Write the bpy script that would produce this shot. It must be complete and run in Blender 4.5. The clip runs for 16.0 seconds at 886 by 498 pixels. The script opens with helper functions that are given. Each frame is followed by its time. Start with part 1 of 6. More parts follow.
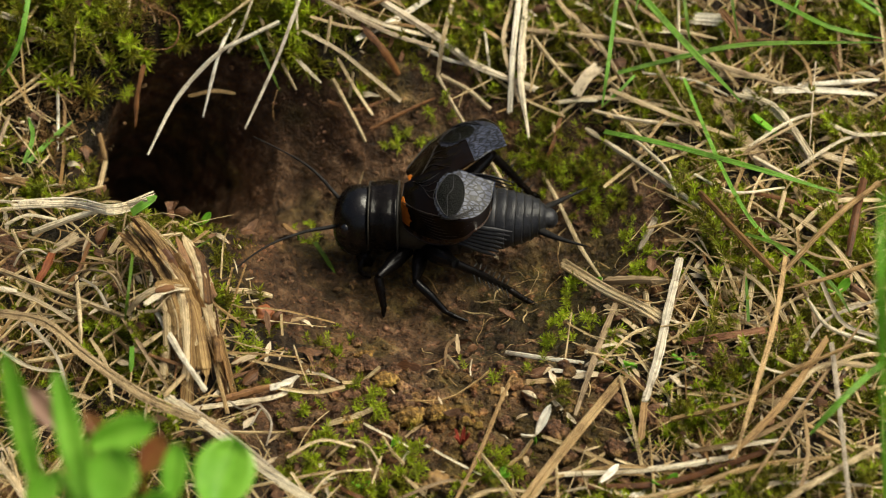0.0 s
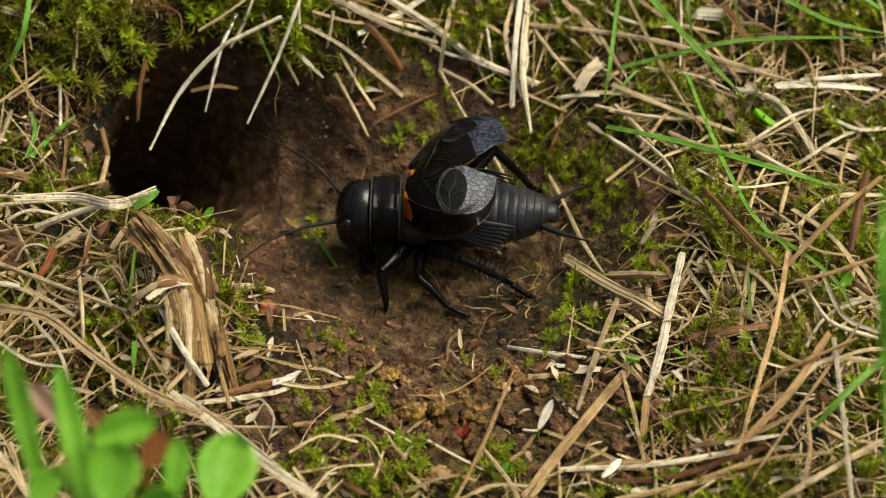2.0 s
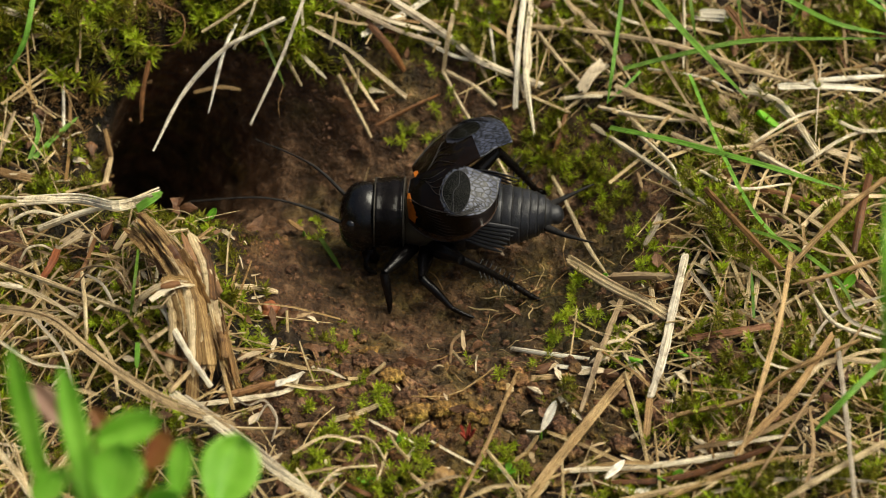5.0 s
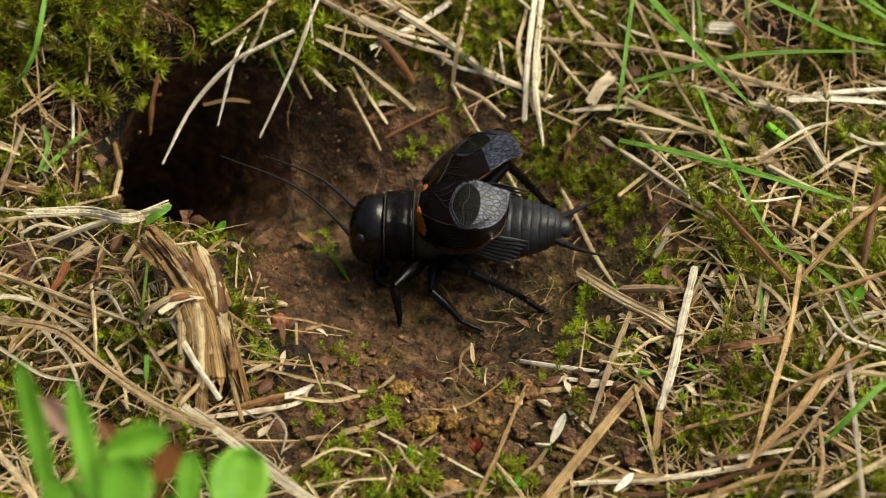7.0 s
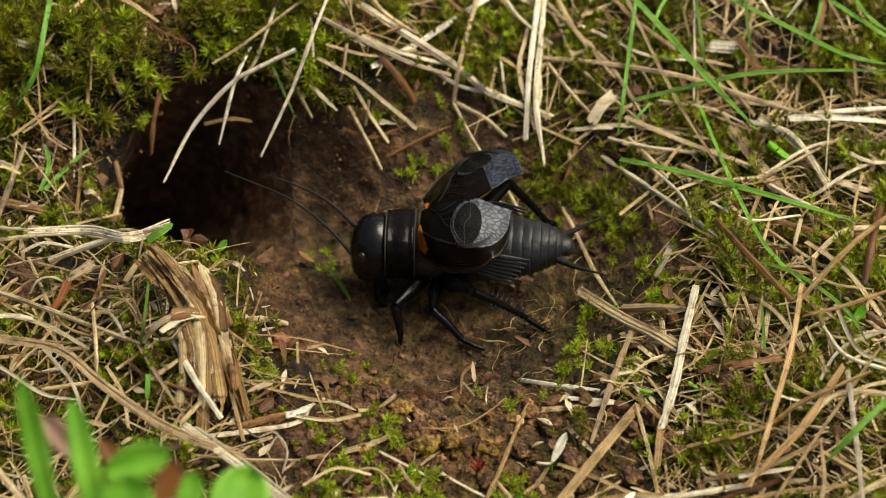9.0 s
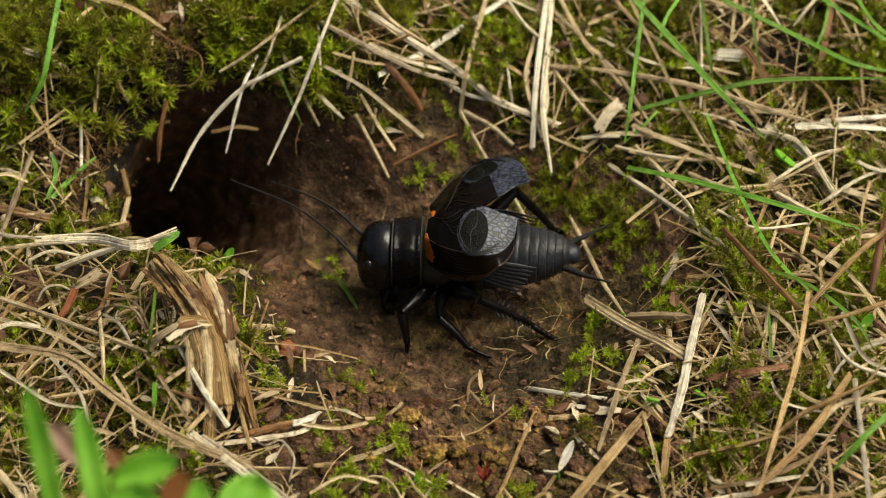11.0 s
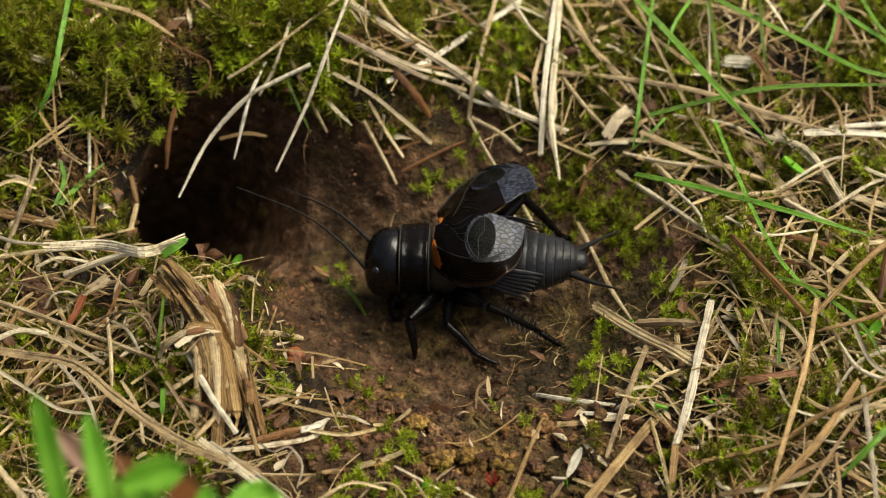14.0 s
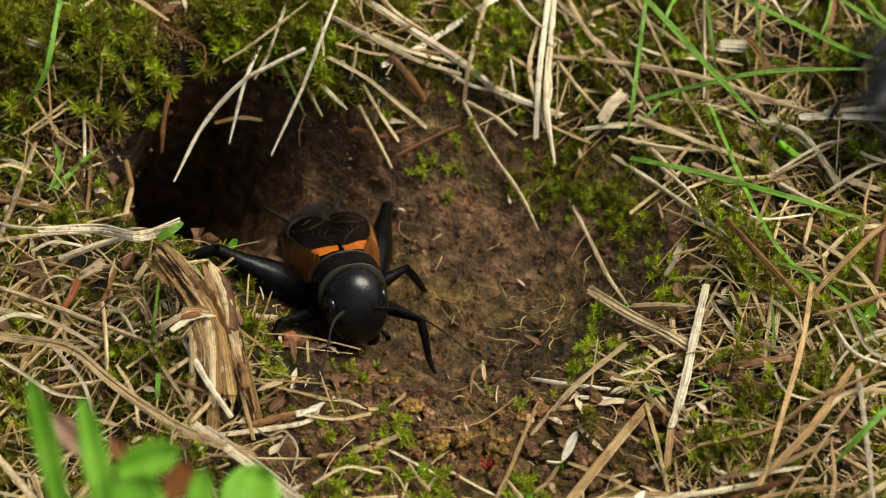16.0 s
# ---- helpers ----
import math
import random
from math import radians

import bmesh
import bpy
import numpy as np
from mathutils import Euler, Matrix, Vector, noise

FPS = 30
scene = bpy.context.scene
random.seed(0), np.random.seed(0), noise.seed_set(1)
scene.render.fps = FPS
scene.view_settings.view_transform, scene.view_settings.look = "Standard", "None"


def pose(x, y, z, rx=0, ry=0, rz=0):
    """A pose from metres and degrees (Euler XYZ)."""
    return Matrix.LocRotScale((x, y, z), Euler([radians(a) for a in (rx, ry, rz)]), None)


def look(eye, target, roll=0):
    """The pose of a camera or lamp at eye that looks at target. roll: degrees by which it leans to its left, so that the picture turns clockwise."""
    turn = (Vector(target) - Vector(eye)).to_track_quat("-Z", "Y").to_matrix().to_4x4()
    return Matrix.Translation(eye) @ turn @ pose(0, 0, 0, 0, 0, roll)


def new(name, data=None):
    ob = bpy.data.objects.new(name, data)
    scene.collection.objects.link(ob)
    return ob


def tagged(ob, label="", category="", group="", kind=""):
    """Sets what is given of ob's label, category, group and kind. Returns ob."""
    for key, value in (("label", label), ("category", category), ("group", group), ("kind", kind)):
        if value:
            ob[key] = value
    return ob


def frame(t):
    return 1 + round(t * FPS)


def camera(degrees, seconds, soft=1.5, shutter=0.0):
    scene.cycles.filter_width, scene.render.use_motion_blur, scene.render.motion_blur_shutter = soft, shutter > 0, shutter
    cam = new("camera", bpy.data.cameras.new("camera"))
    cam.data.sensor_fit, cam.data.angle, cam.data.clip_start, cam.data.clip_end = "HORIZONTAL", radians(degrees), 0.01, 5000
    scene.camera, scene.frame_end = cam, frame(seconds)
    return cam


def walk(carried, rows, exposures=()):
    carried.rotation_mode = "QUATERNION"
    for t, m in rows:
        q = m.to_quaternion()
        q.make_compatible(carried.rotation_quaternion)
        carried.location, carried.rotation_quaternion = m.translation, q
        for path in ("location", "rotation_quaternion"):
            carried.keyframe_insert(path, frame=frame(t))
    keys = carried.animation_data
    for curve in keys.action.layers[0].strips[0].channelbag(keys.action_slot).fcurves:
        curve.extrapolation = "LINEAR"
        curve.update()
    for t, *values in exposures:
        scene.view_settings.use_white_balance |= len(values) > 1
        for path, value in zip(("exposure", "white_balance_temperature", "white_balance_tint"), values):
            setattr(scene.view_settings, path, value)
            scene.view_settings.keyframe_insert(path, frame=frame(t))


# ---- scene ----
MM = 0.001
SECONDS = 16.0

# ---- camera: a long lens on a tripod, looking down on the burrow, slowly panned ----
EYE = (0.0, -0.2333, 0.2333)
cam = camera(16.0, SECONDS, soft=1.0, shutter=0.5)
cam.data.dof.use_dof = True
cam.data.dof.focus_distance = 0.32
cam.data.dof.aperture_fstop = 36
AIM = look(EYE, (0, 0, 0))
walk(cam, [
    (0.0, AIM @ pose(0, 0, 0, 0.0924, -0.1130, 0)),
    (0.5, AIM @ pose(0, 0, 0, 0.0668, -0.1130, 0)),
    (1.0, AIM @ pose(0, 0, 0, 0.0514, -0.1181, 0)),
    (1.5, AIM @ pose(0, 0, 0, 0.0154, -0.1078, 0)),
    (2.0, AIM @ pose(0, 0, 0, 0.0000, -0.0719, 0)),
    (2.5, AIM @ pose(0, 0, 0, -0.0565, -0.0616, 0)),
    (3.0, AIM @ pose(0, 0, 0, -0.0205, -0.0308, 0)),
    (3.5, AIM @ pose(0, 0, 0, 0.0000, 0.0000, 0)),
    (4.0, AIM @ pose(0, 0, 0, -0.0154, -0.0205, 0)),
    (6.5, AIM @ pose(0, 0, 0, 0.1797, 0.0873, 0)),
    (7.0, AIM @ pose(0, 0, 0, 0.2516, 0.1541, 0)),
    (7.5, AIM @ pose(0, 0, 0, 0.3441, 0.1849, 0)),
    (8.0, AIM @ pose(0, 0, 0, 0.4570, 0.1746, 0)),
    (8.5, AIM @ pose(0, 0, 0, 0.5187, 0.1849, 0)),
    (9.0, AIM @ pose(0, 0, 0, 0.5957, 0.1746, 0)),
    (11.5, AIM @ pose(0, 0, 0, 0.8011, 0.3338, 0)),
    (12.0, AIM @ pose(0, 0, 0, 0.8576, 0.3492, 0)),
    (12.5, AIM @ pose(0, 0, 0, 0.8113, 0.3492, 0)),
    (13.0, AIM @ pose(0, 0, 0, 0.8268, 0.3954, 0)),
    (13.5, AIM @ pose(0, 0, 0, 0.8422, 0.4314, 0)),
    (14.0, AIM @ pose(0, 0, 0, 0.8627, 0.4468, 0)),
    (14.5, AIM @ pose(0, 0, 0, 0.8268, 0.4108, 0)),
    (15.0, AIM @ pose(0, 0, 0, 0.7600, 0.4006, 0)),
    (15.5, AIM @ pose(0, 0, 0, 0.6676, 0.4006, 0)),
    (16.0, AIM @ pose(0, 0, 0, 0.5752, 0.3595, 0)),
], [(0.0, 0.17, 6750, 5), (8.0, 0.17, 6750, 5), (12.0, 0.12, 6750, 5), (16.0, 0.12, 6750, 5)])

# ---- light: an open, hazy sky with a broad soft sun ----
world = bpy.data.worlds.new("sky")
scene.world = world
world.use_nodes = True
sky = world.node_tree.nodes.new("ShaderNodeTexSky")
sky.sky_type = "NISHITA"
sky.sun_disc = False
sky.sun_elevation, sky.sun_rotation = radians(61), radians(83)
sky.air_density, sky.dust_density, sky.ozone_density = 0.7, 7.0, 0.6
back = world.node_tree.nodes["Background"]
world.node_tree.links.new(sky.outputs["Color"], back.inputs["Color"])
back.inputs["Strength"].default_value = 0.092
sun = new("sun", bpy.data.lights.new("sun", "SUN"))
sun.data.energy, sun.data.angle, sun.data.color = 3.1, radians(40), (1.0, 0.96, 0.81)
sun.matrix_world = look((0.46, 0.06, 0.85), (0, 0, 0))


# ---- materials ----
def material(name):
    m = bpy.data.materials.new(name)
    m.use_nodes = True
    t = m.node_tree
    return m, t, t.nodes["Principled BSDF"]


def node(t, kind, **values):
    n = t.nodes.new(kind)
    for key, value in values.items():
        n.inputs[key.replace("_", " ")].default_value = value
    return n


def ramp(t, source, *stops):
    n = t.nodes.new("ShaderNodeValToRGB")
    e = n.color_ramp.elements
    while len(e) < len(stops):
        e.new(0.5)
    for k, (at, c) in zip(e, stops):
        k.position, k.color = at, (*c, 1)
    t.links.new(source, n.inputs["Fac"])
    return n.outputs["Color"]


def mixed(t, blend, fac, a, b):
    n = t.nodes.new("ShaderNodeMix")
    n.data_type, n.blend_type = "RGBA", blend
    for value, key in ((fac, 0), (a, 6), (b, 7)):
        if isinstance(value, (float, tuple)):
            n.inputs[key].default_value = value if isinstance(value, float) else (*value, 1)
        else:
            t.links.new(value, n.inputs[key])
    return n.outputs[2]


def bump(t, bsdf, height, distance, strength=1.0):
    n = node(t, "ShaderNodeBump", Distance=distance, Strength=strength)
    t.links.new(height, n.inputs["Height"])
    t.links.new(n.outputs["Normal"], bsdf.inputs["Normal"])


def grain(t, scale, detail=4.0, stretch=None, uv=False, rough=0.6):
    co = t.nodes.new("ShaderNodeTexCoord")
    out = co.outputs["UV" if uv else "Object"]
    if stretch:
        mp = node(t, "ShaderNodeMapping", Scale=stretch)
        t.links.new(out, mp.inputs["Vector"])
        out = mp.outputs["Vector"]
    n = node(t, "ShaderNodeTexNoise", Scale=scale, Detail=detail, Roughness=rough)
    t.links.new(out, n.inputs["Vector"])
    return n.outputs["Fac"]


def soil_material(name, tint=(1, 1, 1), film_and_shade=False):
    m, t, b = material(name)
    big = grain(t, 130, 4)
    mid = grain(t, 600, 5)
    fine = grain(t, 2600, 4)
    base = ramp(t, mid, (0.3, (0.032, 0.018, 0.01)), (0.5, (0.105, 0.058, 0.03)), (0.7, (0.235, 0.148, 0.088)))
    patch = ramp(t, big, (0.36, (0.5, 0.5, 0.42)), (0.5, (0.95, 0.95, 0.95)), (0.66, (1.3, 1.18, 1.05)))
    c = mixed(t, "MULTIPLY", 1.0, base, patch)
    speck = ramp(t, fine, (0.34, (0.35, 0.32, 0.3)), (0.5, (0.95, 0.95, 0.95)), (0.66, (1.45, 1.42, 1.38)))
    c = mixed(t, "MULTIPLY", 0.9, c, speck)
    green = ramp(t, grain(t, 95, 3, (1, 1, 1.3)), (0.46, (0, 0, 0)), (0.6, (1, 1, 1)))
    c = mixed(t, "MIX", green, c, mixed(t, "MULTIPLY", 0.75, c, (0.55, 0.75, 0.3)))
    c = mixed(t, "MULTIPLY", 1.0, c, tint)
    if film_and_shade:
        # a damp green film on the side of the hollow where water stands
        co = t.nodes.new("ShaderNodeTexCoord")
        mp = node(t, "ShaderNodeMapping", Location=(-0.8, 0.65, 0.0), Scale=(75.0, 68.0, 0.0))
        t.links.new(co.outputs["Object"], mp.inputs["Vector"])
        ball = t.nodes.new("ShaderNodeTexGradient")
        ball.gradient_type = "SPHERICAL"
        t.links.new(mp.outputs["Vector"], ball.inputs["Vector"])
        # before the burrow: damp soil with shade painted into its colour
        shade_map = node(t, "ShaderNodeMapping", Location=(1.25, 0.3, 0.0), Scale=(75.0, 82.0, 0.0))
        t.links.new(co.outputs["Object"], shade_map.inputs["Vector"])
        shade_ball = t.nodes.new("ShaderNodeTexGradient")
        shade_ball.gradient_type = "SPHERICAL"
        t.links.new(shade_map.outputs["Vector"], shade_ball.inputs["Vector"])
        damp_shade = mixed(t, "MULTIPLY", 1.0, ramp(t, shade_ball.outputs["Fac"], (0.05, (0, 0, 0)), (0.45, (1, 1, 1))),
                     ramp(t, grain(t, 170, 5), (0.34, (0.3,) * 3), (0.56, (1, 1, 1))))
        c = mixed(t, "MIX", damp_shade, c, mixed(t, "MULTIPLY", 1.0, c, (0.46, 0.43, 0.35)))
        film = mixed(t, "MULTIPLY", 1.0, ramp(t, ball.outputs["Fac"], (0.05, (0, 0, 0)), (0.4, (1, 1, 1))),
                     ramp(t, grain(t, 240, 5), (0.36, (0.15,) * 3), (0.55, (1, 1, 1))))
        c = mixed(t, "MIX", film, c, mixed(t, "MULTIPLY", 1.0, c, (0.38, 0.46, 0.25)))
    t.links.new(c, b.inputs["Base Color"])
    t.links.new(ramp(t, fine, (0.36, (0.3,) * 3), (0.6, (0.85,) * 3)), b.inputs["Roughness"])
    b.inputs["Specular IOR Level"].default_value = 0.3
    lumps = t.nodes.new("ShaderNodeMath")
    lumps.operation = "MULTIPLY_ADD"
    lumps.inputs[1].default_value = 1.6
    t.links.new(mid, lumps.inputs[0])
    t.links.new(fine, lumps.inputs[2])
    bump(t, b, lumps.outputs[0], 0.0006, 1.0)
    return m


def grit_material(name):
    """Lumps of soil, each with a shade of its own."""
    m = soil_material(name)
    t = m.node_tree
    b = t.nodes["Principled BSDF"]
    old = b.inputs["Base Color"].links[0].from_socket
    rnd = t.nodes.new("ShaderNodeNewGeometry").outputs["Random Per Island"]
    own = ramp(t, rnd, (0.0, (1.1, 0.95, 0.9)), (0.3, (1.9, 1.65, 1.6)), (0.6, (1.9, 1.85, 1.2)), (0.8, (2.7, 2.45, 2.2)), (1.0, (2.0, 1.35, 1.3)))
    t.links.new(mixed(t, "MULTIPLY", 1.0, old, own), b.inputs["Base Color"])
    return m


def fibre_material(name, dark, mid, pale, rough=0.55, glow=0.18, random_from="object", streaks=14.0):
    """Dry or green grass: streaks along the blade, spots, a shade of its own for each."""
    m, t, b = material(name)
    streak = grain(t, 1.0, 5, (streaks, 1.2, 1.0), True, 0.75)
    blotch = grain(t, 420, 4)
    c = ramp(t, streak, (0.36, dark), (0.5, mid), (0.64, pale))
    spots = ramp(t, blotch, (0.34, (0.42, 0.36, 0.3)), (0.5, (1.0, 0.98, 0.95)), (0.7, (1.1, 1.1, 1.1)))
    c = mixed(t, "MULTIPLY", 0.8, c, spots)
    mildew = ramp(t, grain(t, 1500, 3), (0.3, (0.3, 0.24, 0.18)), (0.42, (1, 1, 1)))
    c = mixed(t, "MULTIPLY", 0.7, c, mildew)
    if random_from == "object":
        rnd = t.nodes.new("ShaderNodeObjectInfo").outputs["Random"]
    else:
        rnd = t.nodes.new("ShaderNodeNewGeometry").outputs["Random Per Island"]
    own = ramp(t, rnd, (0.0, (0.5, 0.36, 0.22)), (0.2, (0.85, 0.72, 0.52)), (0.45, (1.0, 0.97, 0.9)), (0.75, (1.15, 1.15, 1.1)), (1.0, (1.4, 1.42, 1.42)))
    c = mixed(t, "MULTIPLY", 1.0, c, own)
    t.links.new(c, b.inputs["Base Color"])
    b.inputs["Roughness"].default_value = rough
    bump(t, b, streak, 0.00012, 0.8)
    tr = t.nodes.new("ShaderNodeBsdfTranslucent")
    t.links.new(c, tr.inputs["Color"])
    mx = node(t, "ShaderNodeMixShader", Fac=glow)
    t.links.new(b.outputs[0], mx.inputs[1])
    t.links.new(tr.outputs[0], mx.inputs[2])
    t.links.new(mx.outputs[0], t.nodes["Material Output"].inputs["Surface"])
    return m


def leaf_material(name, low, high, glow=0.45):
    """A soft young leaf with faint cloudy shades."""
    m, t, b = material(name)
    c = ramp(t, grain(t, 260, 4), (0.3, low), (0.7, high))
    t.links.new(c, b.inputs["Base Color"])
    b.inputs["Roughness"].default_value = 0.45
    bump(t, b, grain(t, 1800, 3), 0.00005, 0.5)
    tr = t.nodes.new("ShaderNodeBsdfTranslucent")
    t.links.new(c, tr.inputs["Color"])
    mx = node(t, "ShaderNodeMixShader", Fac=glow)
    t.links.new(b.outputs[0], mx.inputs[1])
    t.links.new(tr.outputs[0], mx.inputs[2])
    t.links.new(mx.outputs[0], t.nodes["Material Output"].inputs["Surface"])
    return m


def chitin_material(name, low, high, rough, scale=1500, relief=0.00004, coat=0.0, gloss=0.4):
    m, t, b = material(name)
    n = grain(t, scale, 4)
    wide = grain(t, scale / 6, 3)
    c = ramp(t, wide, (0.3, low), (0.7, high))
    t.links.new(c, b.inputs["Base Color"])
    t.links.new(ramp(t, n, (0.3, (rough * 0.75,) * 3), (0.7, (min(1, rough * 1.35),) * 3)), b.inputs["Roughness"])
    b.inputs["Coat Weight"].default_value = coat
    b.inputs["Specular IOR Level"].default_value = gloss
    b.inputs["Coat Roughness"].default_value = 0.2
    bump(t, b, n, relief, 0.6)
    return m


def wing_material(name, cell, vein, rough=0.42, scale=950.0, gloss=0.5):
    """Leathery wing membrane: small pillowed cells parted by dark veins."""
    m, t, b = material(name)
    co = t.nodes.new("ShaderNodeTexCoord")
    wob = node(t, "ShaderNodeTexNoise", Scale=900.0, Detail=2.0)
    t.links.new(co.outputs["Object"], wob.inputs["Vector"])
    bend = node(t, "ShaderNodeVectorMath")
    bend.operation = "MULTIPLY_ADD"
    bend.inputs[1].default_value = (0.0003, 0.0003, 0.0003)
    t.links.new(wob.outputs["Color"], bend.inputs[0])
    t.links.new(co.outputs["Object"], bend.inputs[2])
    mp = node(t, "ShaderNodeMapping", Scale=(0.75, 1.15, 0.3))
    t.links.new(bend.outputs[0], mp.inputs["Vector"])
    v = node(t, "ShaderNodeTexVoronoi", Scale=scale)
    v.feature = "DISTANCE_TO_EDGE"
    t.links.new(mp.outputs["Vector"], v.inputs["Vector"])
    net = ramp(t, v.outputs["Distance"], (0.0, (1, 1, 1)), (0.07, (0.9, 0.9, 0.9)), (0.17, (0, 0, 0)))
    pillow = ramp(t, v.outputs["Distance"], (0.0, (0, 0, 0)), (0.12, (0.7, 0.7, 0.7)), (0.4, (1, 1, 1)))
    tone = ramp(t, grain(t, 900, 4), (0.3, (0.5, 0.5, 0.5)), (0.7, (1.35, 1.3, 1.25)))
    c = mixed(t, "MIX", net, mixed(t, "MULTIPLY", 1.0, cell, tone), vein)
    t.links.new(c, b.inputs["Base Color"])
    b.inputs["Roughness"].default_value = rough
    b.inputs["Specular IOR Level"].default_value = gloss
    bump(t, b, pillow, 0.000035, 0.6)
    return m


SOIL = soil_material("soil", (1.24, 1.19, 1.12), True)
# turf ground, its colour darkened for the shade between moss and straw
SHADED_HUMUS = soil_material("shaded_humus", (0.3, 0.3, 0.24))
GRIT = grit_material("gritty_soil")
CLOD = soil_material("crumbly_soil", (1.7, 1.5, 1.5))
STRAW = fibre_material("pale_straw", (0.27, 0.18, 0.09), (0.74, 0.64, 0.45), (0.95, 0.92, 0.81), streaks=20.0)
BLEACHED = fibre_material("bleached_straw", (0.42, 0.33, 0.22), (0.8, 0.74, 0.6), (0.96, 0.94, 0.88), streaks=20.0)
TAN = fibre_material("tan_straw", (0.16, 0.085, 0.03), (0.58, 0.44, 0.24), (0.9, 0.8, 0.58), streaks=20.0)
SHEATH = fibre_material("tuft_sheath", (0.06, 0.026, 0.008), (0.3, 0.17, 0.055), (0.7, 0.5, 0.23), streaks=40.0)
BROWN = fibre_material("brown_straw", (0.1, 0.045, 0.018), (0.25, 0.12, 0.045), (0.4, 0.22, 0.09))
AGED = fibre_material("aged_straw", (0.11, 0.055, 0.02), (0.42, 0.27, 0.11), (0.72, 0.52, 0.27), streaks=20.0)
REDDISH = fibre_material("reddish_straw", (0.16, 0.06, 0.035), (0.42, 0.21, 0.13), (0.62, 0.4, 0.28), streaks=20.0)
GREY = fibre_material("weathered_straw", (0.2, 0.15, 0.1), (0.43, 0.36, 0.27), (0.65, 0.58, 0.47))
WHITE = fibre_material("bleached_husk", (0.6, 0.52, 0.42), (0.86, 0.82, 0.72), (0.95, 0.93, 0.88))
LITTER = fibre_material("straw_litter", (0.11, 0.05, 0.015), (0.5, 0.36, 0.16), (0.95, 0.86, 0.62), random_from="island")
CHAFF = fibre_material("pale_chaff", (0.3, 0.2, 0.1), (0.66, 0.55, 0.38), (0.92, 0.87, 0.76), random_from="island")
SCRAPS = fibre_material("dead_leaf", (0.05, 0.022, 0.01), (0.17, 0.08, 0.035), (0.36, 0.21, 0.11), random_from="island")
GREEN = fibre_material("green_grass", (0.09, 0.25, 0.02), (0.19, 0.43, 0.045), (0.34, 0.6, 0.12), 0.35, 0.4)
LEAF = leaf_material("young_leaf", (0.19, 0.52, 0.025), (0.4, 0.76, 0.09), 0.5)
RUSTY_LEAF = leaf_material("rusty_leaf", (0.25, 0.07, 0.02), (0.42, 0.2, 0.05))
PINK_LEAF = leaf_material("faded_leaf", (0.4, 0.22, 0.14), (0.55, 0.36, 0.25))
MOSS = fibre_material("moss_green", (0.02, 0.03, 0.0015), (0.15, 0.165, 0.007), (0.55, 0.52, 0.03), 0.45, 0.35, "island")
MOSS_DEAD = fibre_material("withered_moss", (0.06, 0.03, 0.01), (0.22, 0.125, 0.04), (0.45, 0.3, 0.12), 0.6, 0.2, "island")
MOSS_BRIGHT = fibre_material("fresh_moss", (0.12, 0.2, 0.005), (0.32, 0.44, 0.011), (0.6, 0.66, 0.04), 0.5, 0.3, "island")
RUST = fibre_material("rust_sheath", (0.14, 0.035, 0.012), (0.33, 0.11, 0.04), (0.48, 0.23, 0.11))
RED = fibre_material("red_leaf", (0.18, 0.02, 0.012), (0.38, 0.055, 0.035), (0.52, 0.14, 0.09), 0.5, 0.25)
PELLET = soil_material("olive_dropping", (3.2, 3.2, 1.7))
BLACK = chitin_material("black_chitin", (0.002, 0.0018, 0.0018), (0.005, 0.004, 0.004), 0.2, 2600, 0.00004, 0.0, 0.24)
DULL = chitin_material("dull_black_chitin", (0.002, 0.0017, 0.0016), (0.007, 0.005, 0.004), 0.24, 900, 0.0003, 0.0, 0.16)
ABDOMEN = chitin_material("grey_black_plates", (0.006, 0.006, 0.007), (0.028, 0.029, 0.034), 0.4, 1500, 0.00018, 0.0, 0.42)
BELLY = chitin_material("dark_brown_skin", (0.02, 0.014, 0.008), (0.06, 0.045, 0.02), 0.55, 1600)
FACE = chitin_material("glossy_head", (0.0025, 0.0022, 0.0022), (0.007, 0.006, 0.006), 0.23, 3200, 0.00003, 0.0, 0.46)
EYE_GLOSS = chitin_material("eye_gloss", (0.004, 0.004, 0.005), (0.01, 0.01, 0.012), 0.12, 3000, 0.00001, 0.5)
ORANGE = chitin_material("orange_wing_base", (0.2, 0.036, 0.003), (0.66, 0.19, 0.01), 0.36, 2400, 0.00012)
WING = wing_material("black_wing", (0.066, 0.076, 0.118), (0.004, 0.004, 0.004), 0.4, 2000.0, 0.42)
WING_DUSKY = wing_material("dusky_wing", (0.03, 0.022, 0.016), (0.005, 0.004, 0.003), 0.33, 2300.0, 0.45)
MIRROR = chitin_material("wing_mirror", (0.001, 0.001, 0.0008), (0.007, 0.0075, 0.005), 0.4, 4200, 0.0003, 0.0, 0.1)
AMBER = chitin_material("amber_wing_side", (0.05, 0.014, 0.003), (0.26, 0.08, 0.008), 0.35, 2600, 0.00005)
WING_BROWN = chitin_material("brown_wing_side", (0.002, 0.0014, 0.001), (0.008, 0.004, 0.0018), 0.2, 900, 0.0001, 0.0, 0.12)
VEIN = chitin_material("wing_vein", (0.012, 0.012, 0.013), (0.034, 0.034, 0.038), 0.45, 2000, 0.00004, 0.0, 0.3)
DARK_VEIN = chitin_material("dark_wing_vein", (0.006, 0.004, 0.003), (0.02, 0.013, 0.009), 0.4, 2000)
VEIN_ORANGE = chitin_material("orange_vein", (0.08, 0.022, 0.004), (0.34, 0.12, 0.018), 0.4, 900)
FLANK = chitin_material("dark_amber_membrane", (0.006, 0.003, 0.0012), (0.05, 0.018, 0.004), 0.3, 1200, 0.00006)
